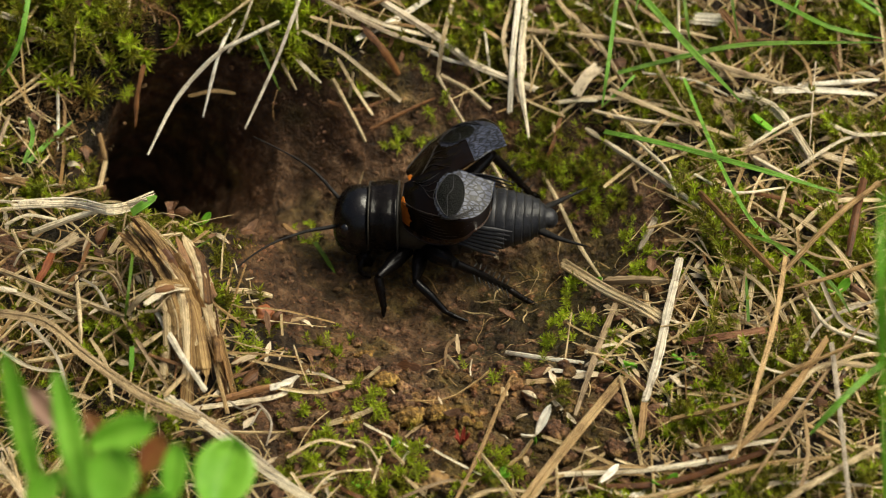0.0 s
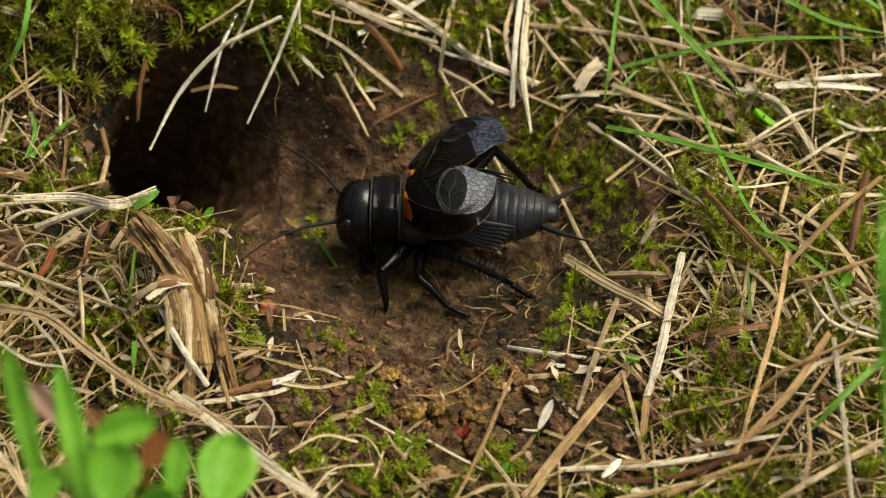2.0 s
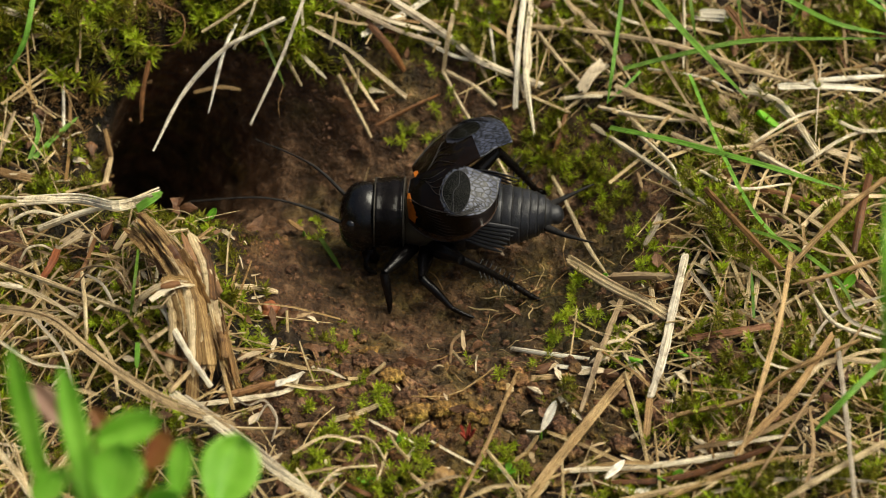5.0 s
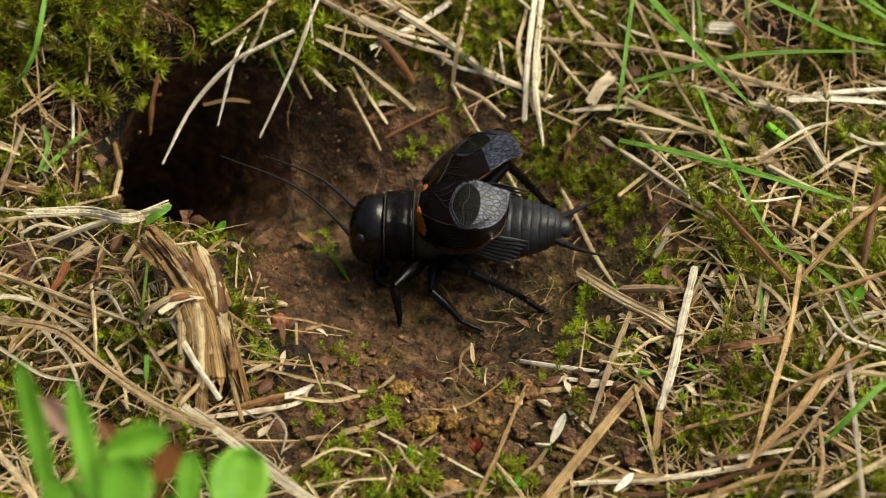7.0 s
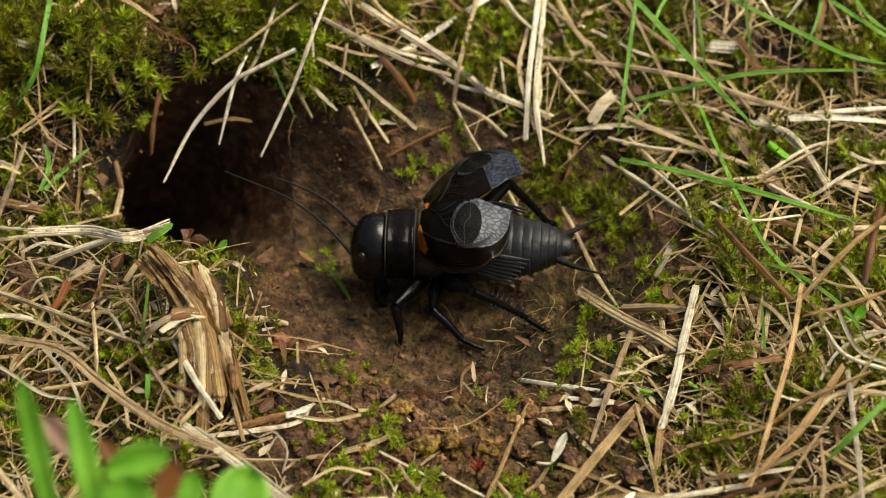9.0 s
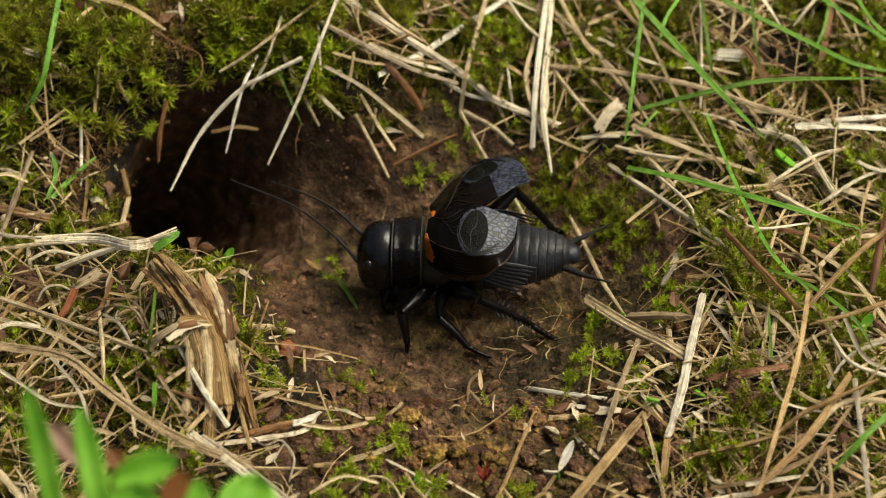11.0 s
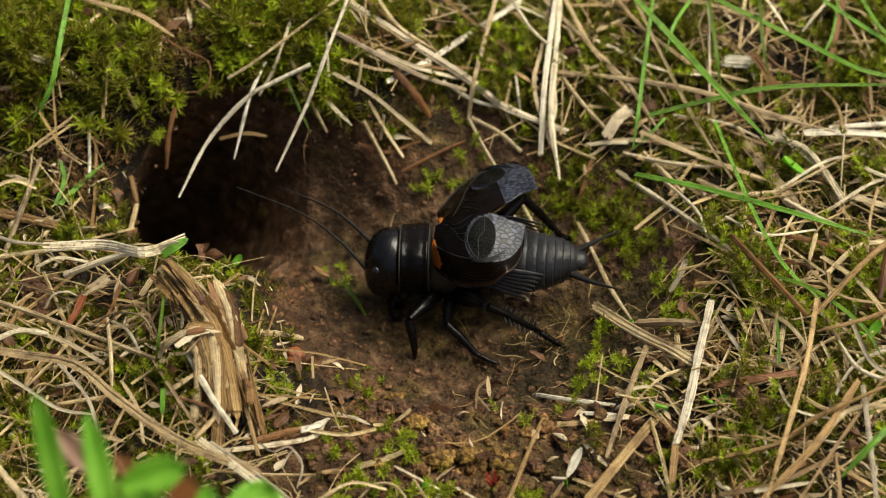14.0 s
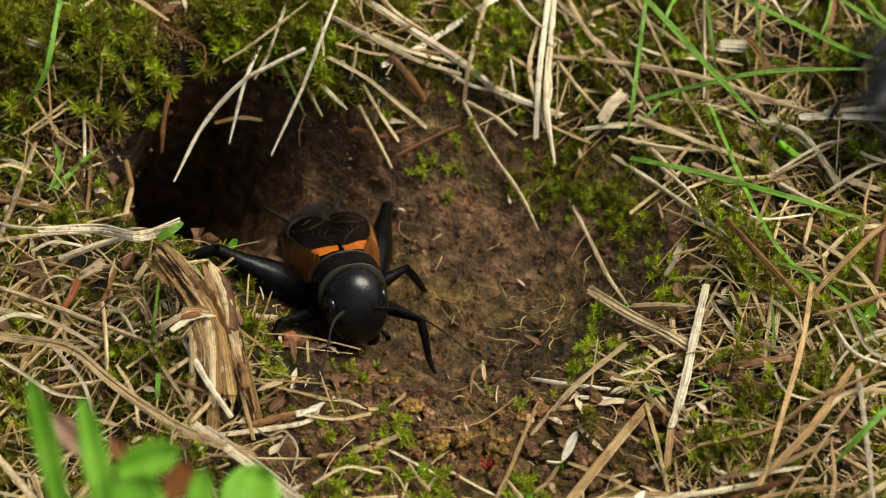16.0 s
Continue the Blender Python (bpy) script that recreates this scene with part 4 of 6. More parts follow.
# ---- litter and moss, uncountable ----
def scatter(rnd, x0, x1, y0, y1):
    x, y = rnd.uniform(x0, x1), rnd.uniform(y0, y1)
    return x, y, ground_height(x, y)


def build_litter():
    rnd = random.Random(5)
    heap = Heap()
    count = 0
    while count < 2300:
        x, y, z = scatter(rnd, -56, 56, -44, 56)
        dense = turf(x, y) * (1.0 if (x > 8 or y < -10) else 0.4) * (0.65 + 0.9 * abs(noise.noise(Vector((x, y, 80)) * 0.1)))
        if x > 20:
            dense *= 1.05
        if x < -18 and y > 6:
            dense *= 1.6 if math.hypot((x + 41) / 7, (y - 16) / 6) < 1 else 0.3
        if math.hypot((x + 2) / 24, (y + 27) / 12) < 1:
            dense *= 0.6
        if rnd.random() > dense:
            continue
        count += 1
        a, ln = rnd.uniform(0, math.pi), rnd.uniform(3, 20) * rnd.uniform(0.4, 1)
        dx, dy = math.cos(a) * ln / 2, math.sin(a) * ln / 2
        sag = 0.09 if rnd.random() < 0.15 else 0.012
        pts = []
        for s in (-1, 0, 1):
            px, py = x + dx * s + rnd.uniform(-1, 1) * ln * sag, y + dy * s + rnd.uniform(-1, 1) * ln * sag
            pts.append((px, py, ground_height(px, py) * 0.5 + z * 0.5 + rnd.uniform(0.1, 2.4)))
        w = rnd.choice((0.06, 0.08, 0.1, 0.13, 0.17, 0.2, 0.25, 0.32, 0.42))
        if max(burrow(p[0], p[1]) for p in pts) > 4:
            continue
        heap.add(*strand(pts, w, w * 0.3, sides=5, n=5, ends=(1, 0.8), rough=0.2, crease=rnd.uniform(-0.35, 0.35), jag=w * 0.6))
    ob = new("straw_litter", heap.mesh("straw_litter", LITTER, False))
    tagged(ob, "tangled litter of short dry grass bits on moss", "straw litter", kind="stuff")
    heap = Heap()
    for i in range(750):
        x, y, z = scatter(rnd, -50, 50, -42, 50) if i < 700 else scatter(rnd, 3, 20, -20, 2)
        if burrow(x, y) > 3 or (turf(x, y) < 0.2 and i < 700 and rnd.random() < 0.72):
            continue
        a, ln = rnd.uniform(0, math.pi * 2), rnd.uniform(1.2, 5)
        pts = [(x, y, z + 0.3)]
        for s in range(3):
            a += rnd.uniform(-0.9, 0.9)
            q = pts[-1]
            nx, ny = q[0] + math.cos(a) * ln / 3, q[1] + math.sin(a) * ln / 3
            pts.append((nx, ny, ground_height(nx, ny) + rnd.uniform(0.2, 0.9)))
        if max(burrow(p[0], p[1]) for p in pts) > 4:
            continue
        heap.add(*strand(pts, 0.16 if i < 700 else 0.07, 0.12 if i < 700 else 0.06, sides=4, n=7))
    ob = new("root_fibres", heap.mesh("root_fibres", LITTER))
    tagged(ob, "fine dry root fibres on damp soil", "root fibre", kind="stuff")


def moss_shoot(heap, rnd, x, y, z, height, reach, whorls, per, broad=0.11):
    lean = Vector((rnd.uniform(-0.5, 0.5), rnd.uniform(-0.65, 0.25), 1)).normalized()
    base = Vector((x, y, z - 0.4))
    e1 = lean.orthogonal().normalized()
    e2 = lean.cross(e1)
    for w in range(whorls):
        s = (w + 0.6) / whorls
        c = base + lean * height * s
        turn = rnd.uniform(0, 6.28)
        for k in range(per):
            a = turn + 6.283 * k / per + rnd.uniform(-0.3, 0.3)
            rise = 0.25 + 0.75 * s
            d = (e1 * math.cos(a) + e2 * math.sin(a)) * (1.1 - 0.45 * s) + lean * rise
            d.normalize()
            side = d.cross(lean).normalized()
            ln = reach * rnd.uniform(0.7, 1.2)
            wd = ln * broad
            m = c + d * ln * 0.4 + lean * ln * 0.05
            tip = c + d * ln - lean * ln * 0.16
            heap.add([c, m - side * wd, tip, m + side * wd], [(0, 1, 2, 3)], [(0.5, 0), (0, 0.4), (0.5, 1), (1, 0.4)])


def build_moss():
    rnd = random.Random(11)
    dark, fresh, dead = Heap(), Heap(), Heap()
    placed = 0
    while placed < 9500:
        x, y, z = scatter(rnd, -56, 56, -44, 58)
        t = turf(x, y)
        patch = 0.62 + 0.9 * noise.noise(Vector((x, y, 40)) * 0.085) + 0.35 * noise.noise(Vector((x, y, 9)) * 0.3)
        cushion = noise.noise(Vector((x, y, 120)) * 0.17)
        bank = (1 - step(-16, -4, x)) * step(8, 14, y)
        patch += 0.25 * step(18, 24, x)
        wither = 0.45 * (math.hypot((x + 40) / 5.5, (y - 17) / 5) < 1) + 0.25 * (1 - step(-46, -40, x))
        low_side = math.hypot((x + 4) / 22, (y + 26) / 11) < 1
        worn = math.hypot((x - 21) / 11, (y + 14) / 11) < 1
        if (low_side and rnd.random() < 0.6) or (worn and rnd.random() < 0.75):
            continue
        if rnd.random() > t * max(patch, bank * 0.95) * max(step(-0.35, 0.1, cushion), 0.6 * bank):
            continue
        placed += 1
        if noise.noise(Vector((x, y, 90)) * 0.16) + rnd.uniform(-0.2, 0.2) + wither + 0.16 * low_side > 0.26:
            moss_shoot(dead, rnd, x, y, z, rnd.uniform(0.6, 1.8), rnd.uniform(0.6, 1.2), 4, 4)
            continue
        heap = fresh if rnd.random() < 0.4 + 0.35 * noise.noise(Vector((x, y, 71)) * 0.12) else dark
        tall = (0.75 + 2.0 * max(0, cushion)) * (1 + 0.4 * step(18, 24, x)) * (1 + 0.3 * bank * rnd.random())
        moss_shoot(heap, rnd, x, y, z, rnd.uniform(0.8, 2.6) * tall, rnd.uniform(0.6, 1.3) * (1 + (0.2 + 0.75 * rnd.random()) * bank), 5, 7, 0.11 - 0.025 * bank)
    placed = 0
    while placed < 15000:
        # a low carpet between the taller shoots
        x, y, z = scatter(rnd, -56, 56, -44, 58)
        patch = 0.75 + 0.8 * noise.noise(Vector((x, y, 55)) * 0.11)
        cushion = noise.noise(Vector((x, y, 120)) * 0.17)
        if math.hypot((x + 4) / 22, (y + 26) / 11) < 1 and rnd.random() < 0.5:
            continue
        if math.hypot((x + 41) / 6, (y - 17) / 5) < 1 and rnd.random() < 0.8:
            continue
        if math.hypot((x - 21) / 11, (y + 14) / 11) < 1 and rnd.random() < 0.7:
            continue
        if rnd.random() > turf(x, y) * max(patch, 0.9 * (x < -12 and y > 8)) * step(-0.6, -0.15, cushion):
            continue
        placed += 1
        moss_shoot(dark, rnd, x, y, z, rnd.uniform(0.6, 1.6), rnd.uniform(0.45, 0.95), 3, 4)
    for i in range(5200):
        # the turf goes on beyond the view
        x, y, z = scatter(rnd, -125, 125, -125, 125)
        if abs(x) < 54 and -42 < y < 56:
            continue
        moss_shoot(dark, rnd, x, y, z, rnd.uniform(0.8, 2.6), rnd.uniform(0.7, 1.6), 3, 4)
    # low cushions creeping over the upper edge of the hollow
    for cx, cy, n, spread in ((8.5, 14.0, 30, 1.8), (12.5, 13.0, 40, 2.0), (15.8, 11.0, 34, 2.0), (12.0, 16.5, 30, 1.8), (18.0, 7.5, 26, 1.8)):
        for i in range(n):
            x, y = cx + rnd.gauss(0, spread), cy + rnd.gauss(0, spread)
            moss_shoot(dark if i % 3 else fresh, rnd, x, y, ground_height(x, y), rnd.uniform(0.7, 2.0), rnd.uniform(0.6, 1.1), 5, 6, 0.09)
    # sprigs that stand in the bare soil
    for cx, cy, n, spread in ((-10.1, -30.2, 22, 2.0), (-5.7, -34.4, 22, 2.0), (-12.2, -33.0, 18, 2.0), (-3.2, -33.4, 18, 1.6), (5.5, -32.7, 14, 1.5), (-8.0, -27.7, 14, 1.6), (9.1, -34.4, 12, 1.5), (17.3, -18.8, 10, 1.0), (21.9, -5.4, 12, 1.5), (26.4, -25.2, 20, 2.0), (23.0, -27.7, 14, 1.6), (30.1, -28.2, 20, 2.2), (28.7, -23.4, 16, 2.0), (16.0, -10.1, 8, 0.8), (12.6, -8.7, 7, 0.8), (13.9, -2.6, 8, 0.9), (17.9, -15.9, 9, 0.6), (-2.4, -29.5, 9, 0.6), (-12.5, -22.3, 14, 1.5), (-8.1, -22.3, 10, 1.0), (-5.2, -25.6, 8, 0.9), (5.3, -30.2, 8, 0.8), (-19.4, -17.7, 12, 1.8), (-18.0, -11.9, 6, 1.2), (19.6, 1.4, 14, 1.5), (23.7, -3.6, 14, 1.3), (-0.2, 19.3, 10, 1.0), (-3.9, 15.9, 8, 1.2), (16.6, 9.8, 12, 1.5), (11.6, -12.6, 3, 0.6), (5.5, -17.6, 6, 2.0), (-14.2, 8.7, 3, 0.8), (-13.6, 6.6, 3, 0.5), (-10.6, -11.3, 4, 1.5), (13.6, -12.4, 4, 0.7), (13.6, -5.3, 4, 0.5)):
        for i in range(math.ceil(n * 0.7)):
            x, y = cx + rnd.gauss(0, spread), cy + rnd.gauss(0, spread)
            moss_shoot(fresh, rnd, x, y, ground_height(x, y), rnd.uniform(0.9, 2.6), rnd.uniform(0.6, 1.15), 7, 5, 0.09)
    ob = new("moss", dark.mesh("moss", MOSS, False))
    tagged(ob, "olive-green star moss covering the turf and bank", "moss", kind="stuff")
    ob = new("withered_moss", dead.mesh("withered_moss", MOSS_DEAD, False))
    tagged(ob, "brown withered moss among the green shoots", "moss", kind="stuff")
    ob = new("fresh_moss", fresh.mesh("fresh_moss", MOSS_BRIGHT, False))
    tagged(ob, "bright yellow-green moss sprigs on soil", "moss", kind="stuff")


def build_flakes():
    # curled scraps of dead leaf
    rnd = random.Random(31)
    heap = Heap()
    n = 0
    while n < 420:
        x, y, z = scatter(rnd, -50, 50, -42, 48)
        if rnd.random() > 0.12 + turf(x, y) or burrow(x, y) > 3:
            continue
        n += 1
        a, ln, w = rnd.uniform(0, 6.28), rnd.uniform(0.7, 2.6), rnd.uniform(0.4, 1.3)
        d = Vector((math.cos(a), math.sin(a), rnd.uniform(-0.3, 0.4)))
        q = Vector((x, y, z + rnd.uniform(0.2, 1.4)))
        heap.add(*strand([q, q + d * ln * 0.5 + Vector((0, 0, rnd.uniform(-0.2, 0.5))), q + d * ln], w, 0.1, sides=8, n=6, ends=(0.3, 0.3),
                         rough=0.9, crease=rnd.uniform(-0.35, 0.35), roll=rnd.uniform(-0.8, 0.8), jag=0.4))
    ob = new("leaf_scraps", heap.mesh("leaf_scraps", SCRAPS, False))
    tagged(ob, "curled brown scraps of dead leaves in the turf", "leaf scraps", kind="stuff")


def build_chaff():
    """Small bleached flakes and splinters, thickest on the low side of the hollow."""
    rnd = random.Random(47)
    heap = Heap()
    n = 0
    while n < 950:
        x, y, z = scatter(rnd, -50, 50, -42, 46)
        low = 1 - step(-16, -8, y)
        if burrow(x, y) > 3 or rnd.random() > 0.04 + 0.03 * (x < 0) + 0.5 * turf(x, y) + 0.6 * low * turf(x, y):
            continue
        n += 1
        a, ln, w = rnd.uniform(0, 6.28), rnd.uniform(0.6, 3.2), rnd.uniform(0.15, 0.6)
        d = Vector((math.cos(a), math.sin(a), rnd.uniform(-0.15, 0.35)))
        q = Vector((x, y, z + relief(x, y, z) + rnd.uniform(0.25, 1.1)))
        heap.add(*strand([q, q + d * ln * 0.5 + Vector((0, 0, rnd.uniform(-0.1, 0.3))), q + d * ln], w, 0.08, sides=6, n=5, ends=(0.4, 0.3),
                         rough=0.7, crease=rnd.uniform(-0.3, 0.3), roll=rnd.uniform(-0.7, 0.7), jag=0.3))
    ob = new("chaff", heap.mesh("chaff", CHAFF, False))
    tagged(ob, "pale chaff and splinters of dry grass on soil", "chaff", kind="stuff")


build_litter()
build_chaff()
build_moss()
build_flakes()


# ---- clods, droppings, husks and seedlings ----
def lump(seed, size, squash=(1, 1, 0.75), rough=0.5, detail=3):
    bm = bmesh.new()
    bmesh.ops.create_icosphere(bm, subdivisions=detail, radius=1)
    for v in bm.verts:
        p = v.co.copy()
        k = 1 + rough * noise.noise(p * 1.6 + Vector((seed, 0, 0))) + rough * 0.5 * noise.noise(p * 4.5 + Vector((0, seed, 0))) + rough * 0.3 * noise.noise(p * 9 + Vector((seed, seed, 0)))
        v.co = Vector((p.x * squash[0], p.y * squash[1], p.z * squash[2])) * k * size * MM
    me = bpy.data.meshes.new("lump")
    bm.to_mesh(me)
    bm.free()
    me.polygons.foreach_set("use_smooth", [True] * len(me.polygons))
    return me


def clod(x, y, size, mat=None, label="crumbly reddish-brown soil clod on the ground", category="soil clod", name="soil_clod",
         group="soil clods", squash=(1, 1, 0.75), turn=0, detail=4):
    me = lump(x * 3.1 + y, size, squash, 0.5 if mat is None else 0.34, detail)
    me.materials.append(mat or CLOD)
    ob = new(name, me)
    ob.matrix_basis = pose(x * MM, y * MM, (ground_height(x, y) + size * squash[2] * (0.45 if mat is None else 0.6)) * MM, 0, 0, turn)
    return tagged(ob, label, category, group)


clod(0.1, -25.1, 1.10, PELLET, "olive-brown dropping on bare soil", "dropping", "dropping", "droppings", (1.35, 0.8, 0.8), 15)
clod(-5.3, -20.4, 1.10, PELLET, "olive-brown dropping on bare soil", "dropping", "dropping", "droppings", (1.35, 0.8, 0.8), 15)
clod(-7.4, -14.7, 0.70, PELLET, "olive-brown dropping on bare soil", "dropping", "dropping", "droppings", (1.35, 0.8, 0.8), 15)
clod(-8.8, -25.9, 0.70, PELLET, "olive-brown dropping on bare soil", "dropping", "dropping", "droppings", (1.35, 0.8, 0.8), 15)
clod(-6.6, -17.8, 1.00)
clod(-8.2, -17.8, 0.90)
clod(-3.6, -23.8, 1.20)
clod(11.7, -27.5, 1.30)
clod(8.0, -29.9, 1.10)
clod(3.6, -30.2, 1.10)
clod(27.8, -19.9, 1.90)
clod(26.9, -21.1, 1.30)
clod(19.7, -21.9, 1.10)
clod(21.4, -26.2, 1.50)
clod(23.6, -16.4, 1.00)
clod(-0.2, -33.7, 1.20, TAN, "pale tan pebble of dry soil", "pebble", "pebble", "pebbles")
clod(-5.2, -29.5, 0.90)
clod(-1.3, -28.1, 0.90)
clod(10.7, -33.7, 1.10)
clod(25.2, -23.0, 1.00)
clod(17.4, -29.6, 1.00)
clod(-17.5, -11.0, 1.10, RUST, "small rust-red seed head on soil", "seed head", "seed_head", "seed heads")
clod(29.5, -10.8, 0.90, TAN, "pale tan pebble of dry soil", "pebble", "pebble", "pebbles")
clod(30.7, -9.4, 0.80, TAN, "pale tan pebble of dry soil", "pebble", "pebble", "pebbles")
clod(-44.5, -3.3, 1.60)
clod(-43.5, -5.3, 1.20)
clod(0.1, -15.5, 0.50)
clod(2.6, -25.6, 0.70)
clod(6.7, -26.3, 0.80)
clod(12.4, -30.2, 1.00)
clod(4.8, -28.1, 0.80)
clod(-2.7, -25.6, 1.20, PELLET, "olive-brown dropping on bare soil", "dropping", "dropping", "droppings", (1.35, 0.8, 0.8), 15)
clod(-7.2, -21.4, 0.90)
clod(-4.2, -17.6, 0.80)
clod(14.2, -26.4, 0.70)
clod(7.7, -32.3, 0.90)
clod(4.8, -22.1, 0.60)
clod(-45.1, -2.1, 1.30)
clod(-43.7, -6.5, 1.20)
clod(-9.8, -19.7, 0.80)
clod(-12.7, -18.2, 0.60)
clod(6.5, -22.2, 0.60, TAN, "pale tan pebble of dry soil", "pebble", "pebble", "pebbles")
clod(-8.3, -11.5, 0.60)
clod(-3.1, -15.8, 0.70)
clod(-11.1, -15.5, 0.60)


def build_crumbs():
    rnd = random.Random(23)
    bm_v, bm_f = [], []
    base = lump(4.0, 1.0, (1, 0.75, 0.7), 0.6, 2)
    pts = [tuple(c / MM for c in v.co) for v in base.vertices]
    tri = [tuple(p.vertices) for p in base.polygons]
    bpy.data.meshes.remove(base)
    n = 0
    while n < 5200:
        x, y, z = scatter(rnd, -48, 48, -42, 40)
        if burrow(x, y) > 6 or rnd.random() > 1.05 - turf(x, y) * 0.6:
            continue
        n += 1
        s = rnd.choice((0.1, 0.14, 0.2, 0.28, 0.4)) * rnd.uniform(0.7, 1.3)
        z += relief(x, y, z)
        c, sn = math.cos(n), math.sin(n)
        o = len(bm_v)
        bm_v.extend((x + s * (p[0] * c - p[1] * sn), y + s * (p[0] * sn + p[1] * c), z + s * p[2] * 0.7 - 0.1 * s) for p in pts)
        bm_f.extend(tuple(i + o for i in t) for t in tri)
    ob = new("soil_crumbs", mesh("soil_crumbs", bm_v, bm_f, CLOD))
    tagged(ob, "scattered small crumbs of brown soil", "soil crumbs", kind="stuff")


build_crumbs()


def build_lumps():
    """Gritty lumps of soil, thickest on the low side of the hollow."""
    rnd = random.Random(61)
    shapes = []
    for k in range(6):
        base = lump(7.0 + 3 * k, 1.0, (1, 0.85, 0.75), 0.45, 3)
        shapes.append(([tuple(c / MM for c in v.co) for v in base.vertices], [tuple(p.vertices) for p in base.polygons]))
        bpy.data.meshes.remove(base)
    verts, faces = [], []
    n = 0
    while n < 640:
        x, y, z = scatter(rnd, -34, 40, -40, -8)
        low = math.hypot((x - 2) / 24, (y + 26) / 12)
        if rnd.random() > (1 - step(0.5, 1.15, low)) + 0.12 * (x > 15):
            continue
        n += 1
        pts, tri = rnd.choice(shapes)
        r = rnd.choice((0.14, 0.18, 0.22, 0.22, 0.3, 0.42, 0.65)) * rnd.uniform(0.8, 1.25)
        z += relief(x, y, z) + r * 0.3
        a = rnd.uniform(0, 6.28)
        c, sn = math.cos(a), math.sin(a)
        o = len(verts)
        verts.extend((x + r * (p[0] * c - p[1] * sn), y + r * (p[0] * sn + p[1] * c), z + r * p[2]) for p in pts)
        faces.extend(tuple(i + o for i in t) for t in tri)
    ob = new("soil_lumps", mesh("soil_lumps", verts, faces, GRIT))
    tagged(ob, "gritty reddish and olive lumps of soil in the hollow", "soil lumps", kind="stuff")


build_lumps()


def leaf_mesh(length, width, bend, mat, cup=0.15):
    """A rounded leaf with a midrib, some thickness and a bend; it grows along +x from its origin."""
    nx, ny = 10, 6
    verts, uvs, faces = [], [], []
    for layer in (0, -1):
        for i in range(nx + 1):
            s = i / nx
            w = width / 2 * max(0.06, (math.sin(math.pi * s ** 1.15) if 0 < s < 1 else 0) ** 0.55)
            for j in range(ny + 1):
                q = 2 * j / ny - 1
                z = length * bend * s * s + cup * width * q * q - (0.06 * width if j == ny // 2 else 0)
                verts.append((length * s, w * q, z + layer * 0.09))
                uvs.append((j / ny * 0.3, s))
    row, top = ny + 1, (nx + 1) * (ny + 1)
    for i in range(nx):
        for j in range(ny):
            a = i * row + j
            faces.append((a, a + row, a + row + 1, a + 1))
            faces.append((top + a + 1, top + a + row + 1, top + a + row, top + a))
    rim = [j for j in range(row)] + [i * row + ny for i in range(1, nx + 1)] + [nx * row + j for j in range(ny - 1, -1, -1)] + [i * row for i in range(nx - 1, 0, -1)]
    for a, b in zip(rim, rim[1:] + rim[:1]):
        faces.append((a, b, b + top, a + top))
    return mesh("leaf", verts, faces, mat, uvs)


def seedling(x, y, size, leaves=2, mat=None, label="tiny seedling with rounded green leaves in the turf", tilt=-35, turn=200, broad=0.85):
    plant = new("seedling")
    plant.location = (x * MM, y * MM, ground_height(x, y) * MM)
    tagged(plant, label, "seedling", "seedlings")
    h = size * 0.9
    part("stem", mesh("stem", *strand([(0, 0, -0.5), (0, -0.1, h * 0.5), (0, -0.2, h)], 0.3, 0.3, n=4)[:2], GREEN), plant)
    for k in range(leaves):
        ob = part("leaf", leaf_mesh(size * 1.6, size * broad, 0.1, mat or LEAF), plant)
        ob.matrix_basis = pose(0, -0.2 * MM, h * MM, 15, tilt, turn + k * 360 / leaves + 25 * math.sin(x))
    return plant


seedling(24.5, -19.4, 1.0, 2)
seedling(19.8, -19.7, 1.4, 1)
seedling(21.9, -34.5, 1.1, 2)
seedling(-4.4, -29.2, 0.7, 2)
seedling(40.3, -11.6, 1.2, 2)
seedling(35.9, 12.1, 2.2, 1)
seedling(-14.8, 6.5, 1.4, 1, TAN, "small yellowing leaf on bare soil")
seedling(-7.3, -34.4, 0.8, 2)
seedling(6.3, -33.0, 0.8, 3)
seedling(-24.4, 0.1, 1.0, 2)
seedling(16.2, -3.8, 0.8, 2)
seedling(9.6, -29.0, 2.1, 2, WHITE, "white papery seed husk standing on soil", -38, 60, 0.42)
seedling(15.6, -34.6, 1.7, 1, WHITE, "white papery seed husk on soil", -12, 40, 0.45)
seedling(2.4, -29.4, 1.2, 5, RED, "small rust-red withered sprout on soil", -60, 200, 0.35)


def weed_leaf(plant, base, tip, width, mat):
    """A leaf from its base to its tip, with its face up and towards the light."""
    a, b = Vector(base), Vector(tip)
    d = b - a
    ob = part("leaf", leaf_mesh(d.length, width, 0.0, mat), plant)
    x = d.normalized()
    y = Vector((0, -0.7, 0.7)).cross(x).normalized()
    z = x.cross(y)
    m = Matrix((x, y, z)).transposed().to_4x4()
    m.translation = a * MM
    ob.matrix_basis = m
    return ob


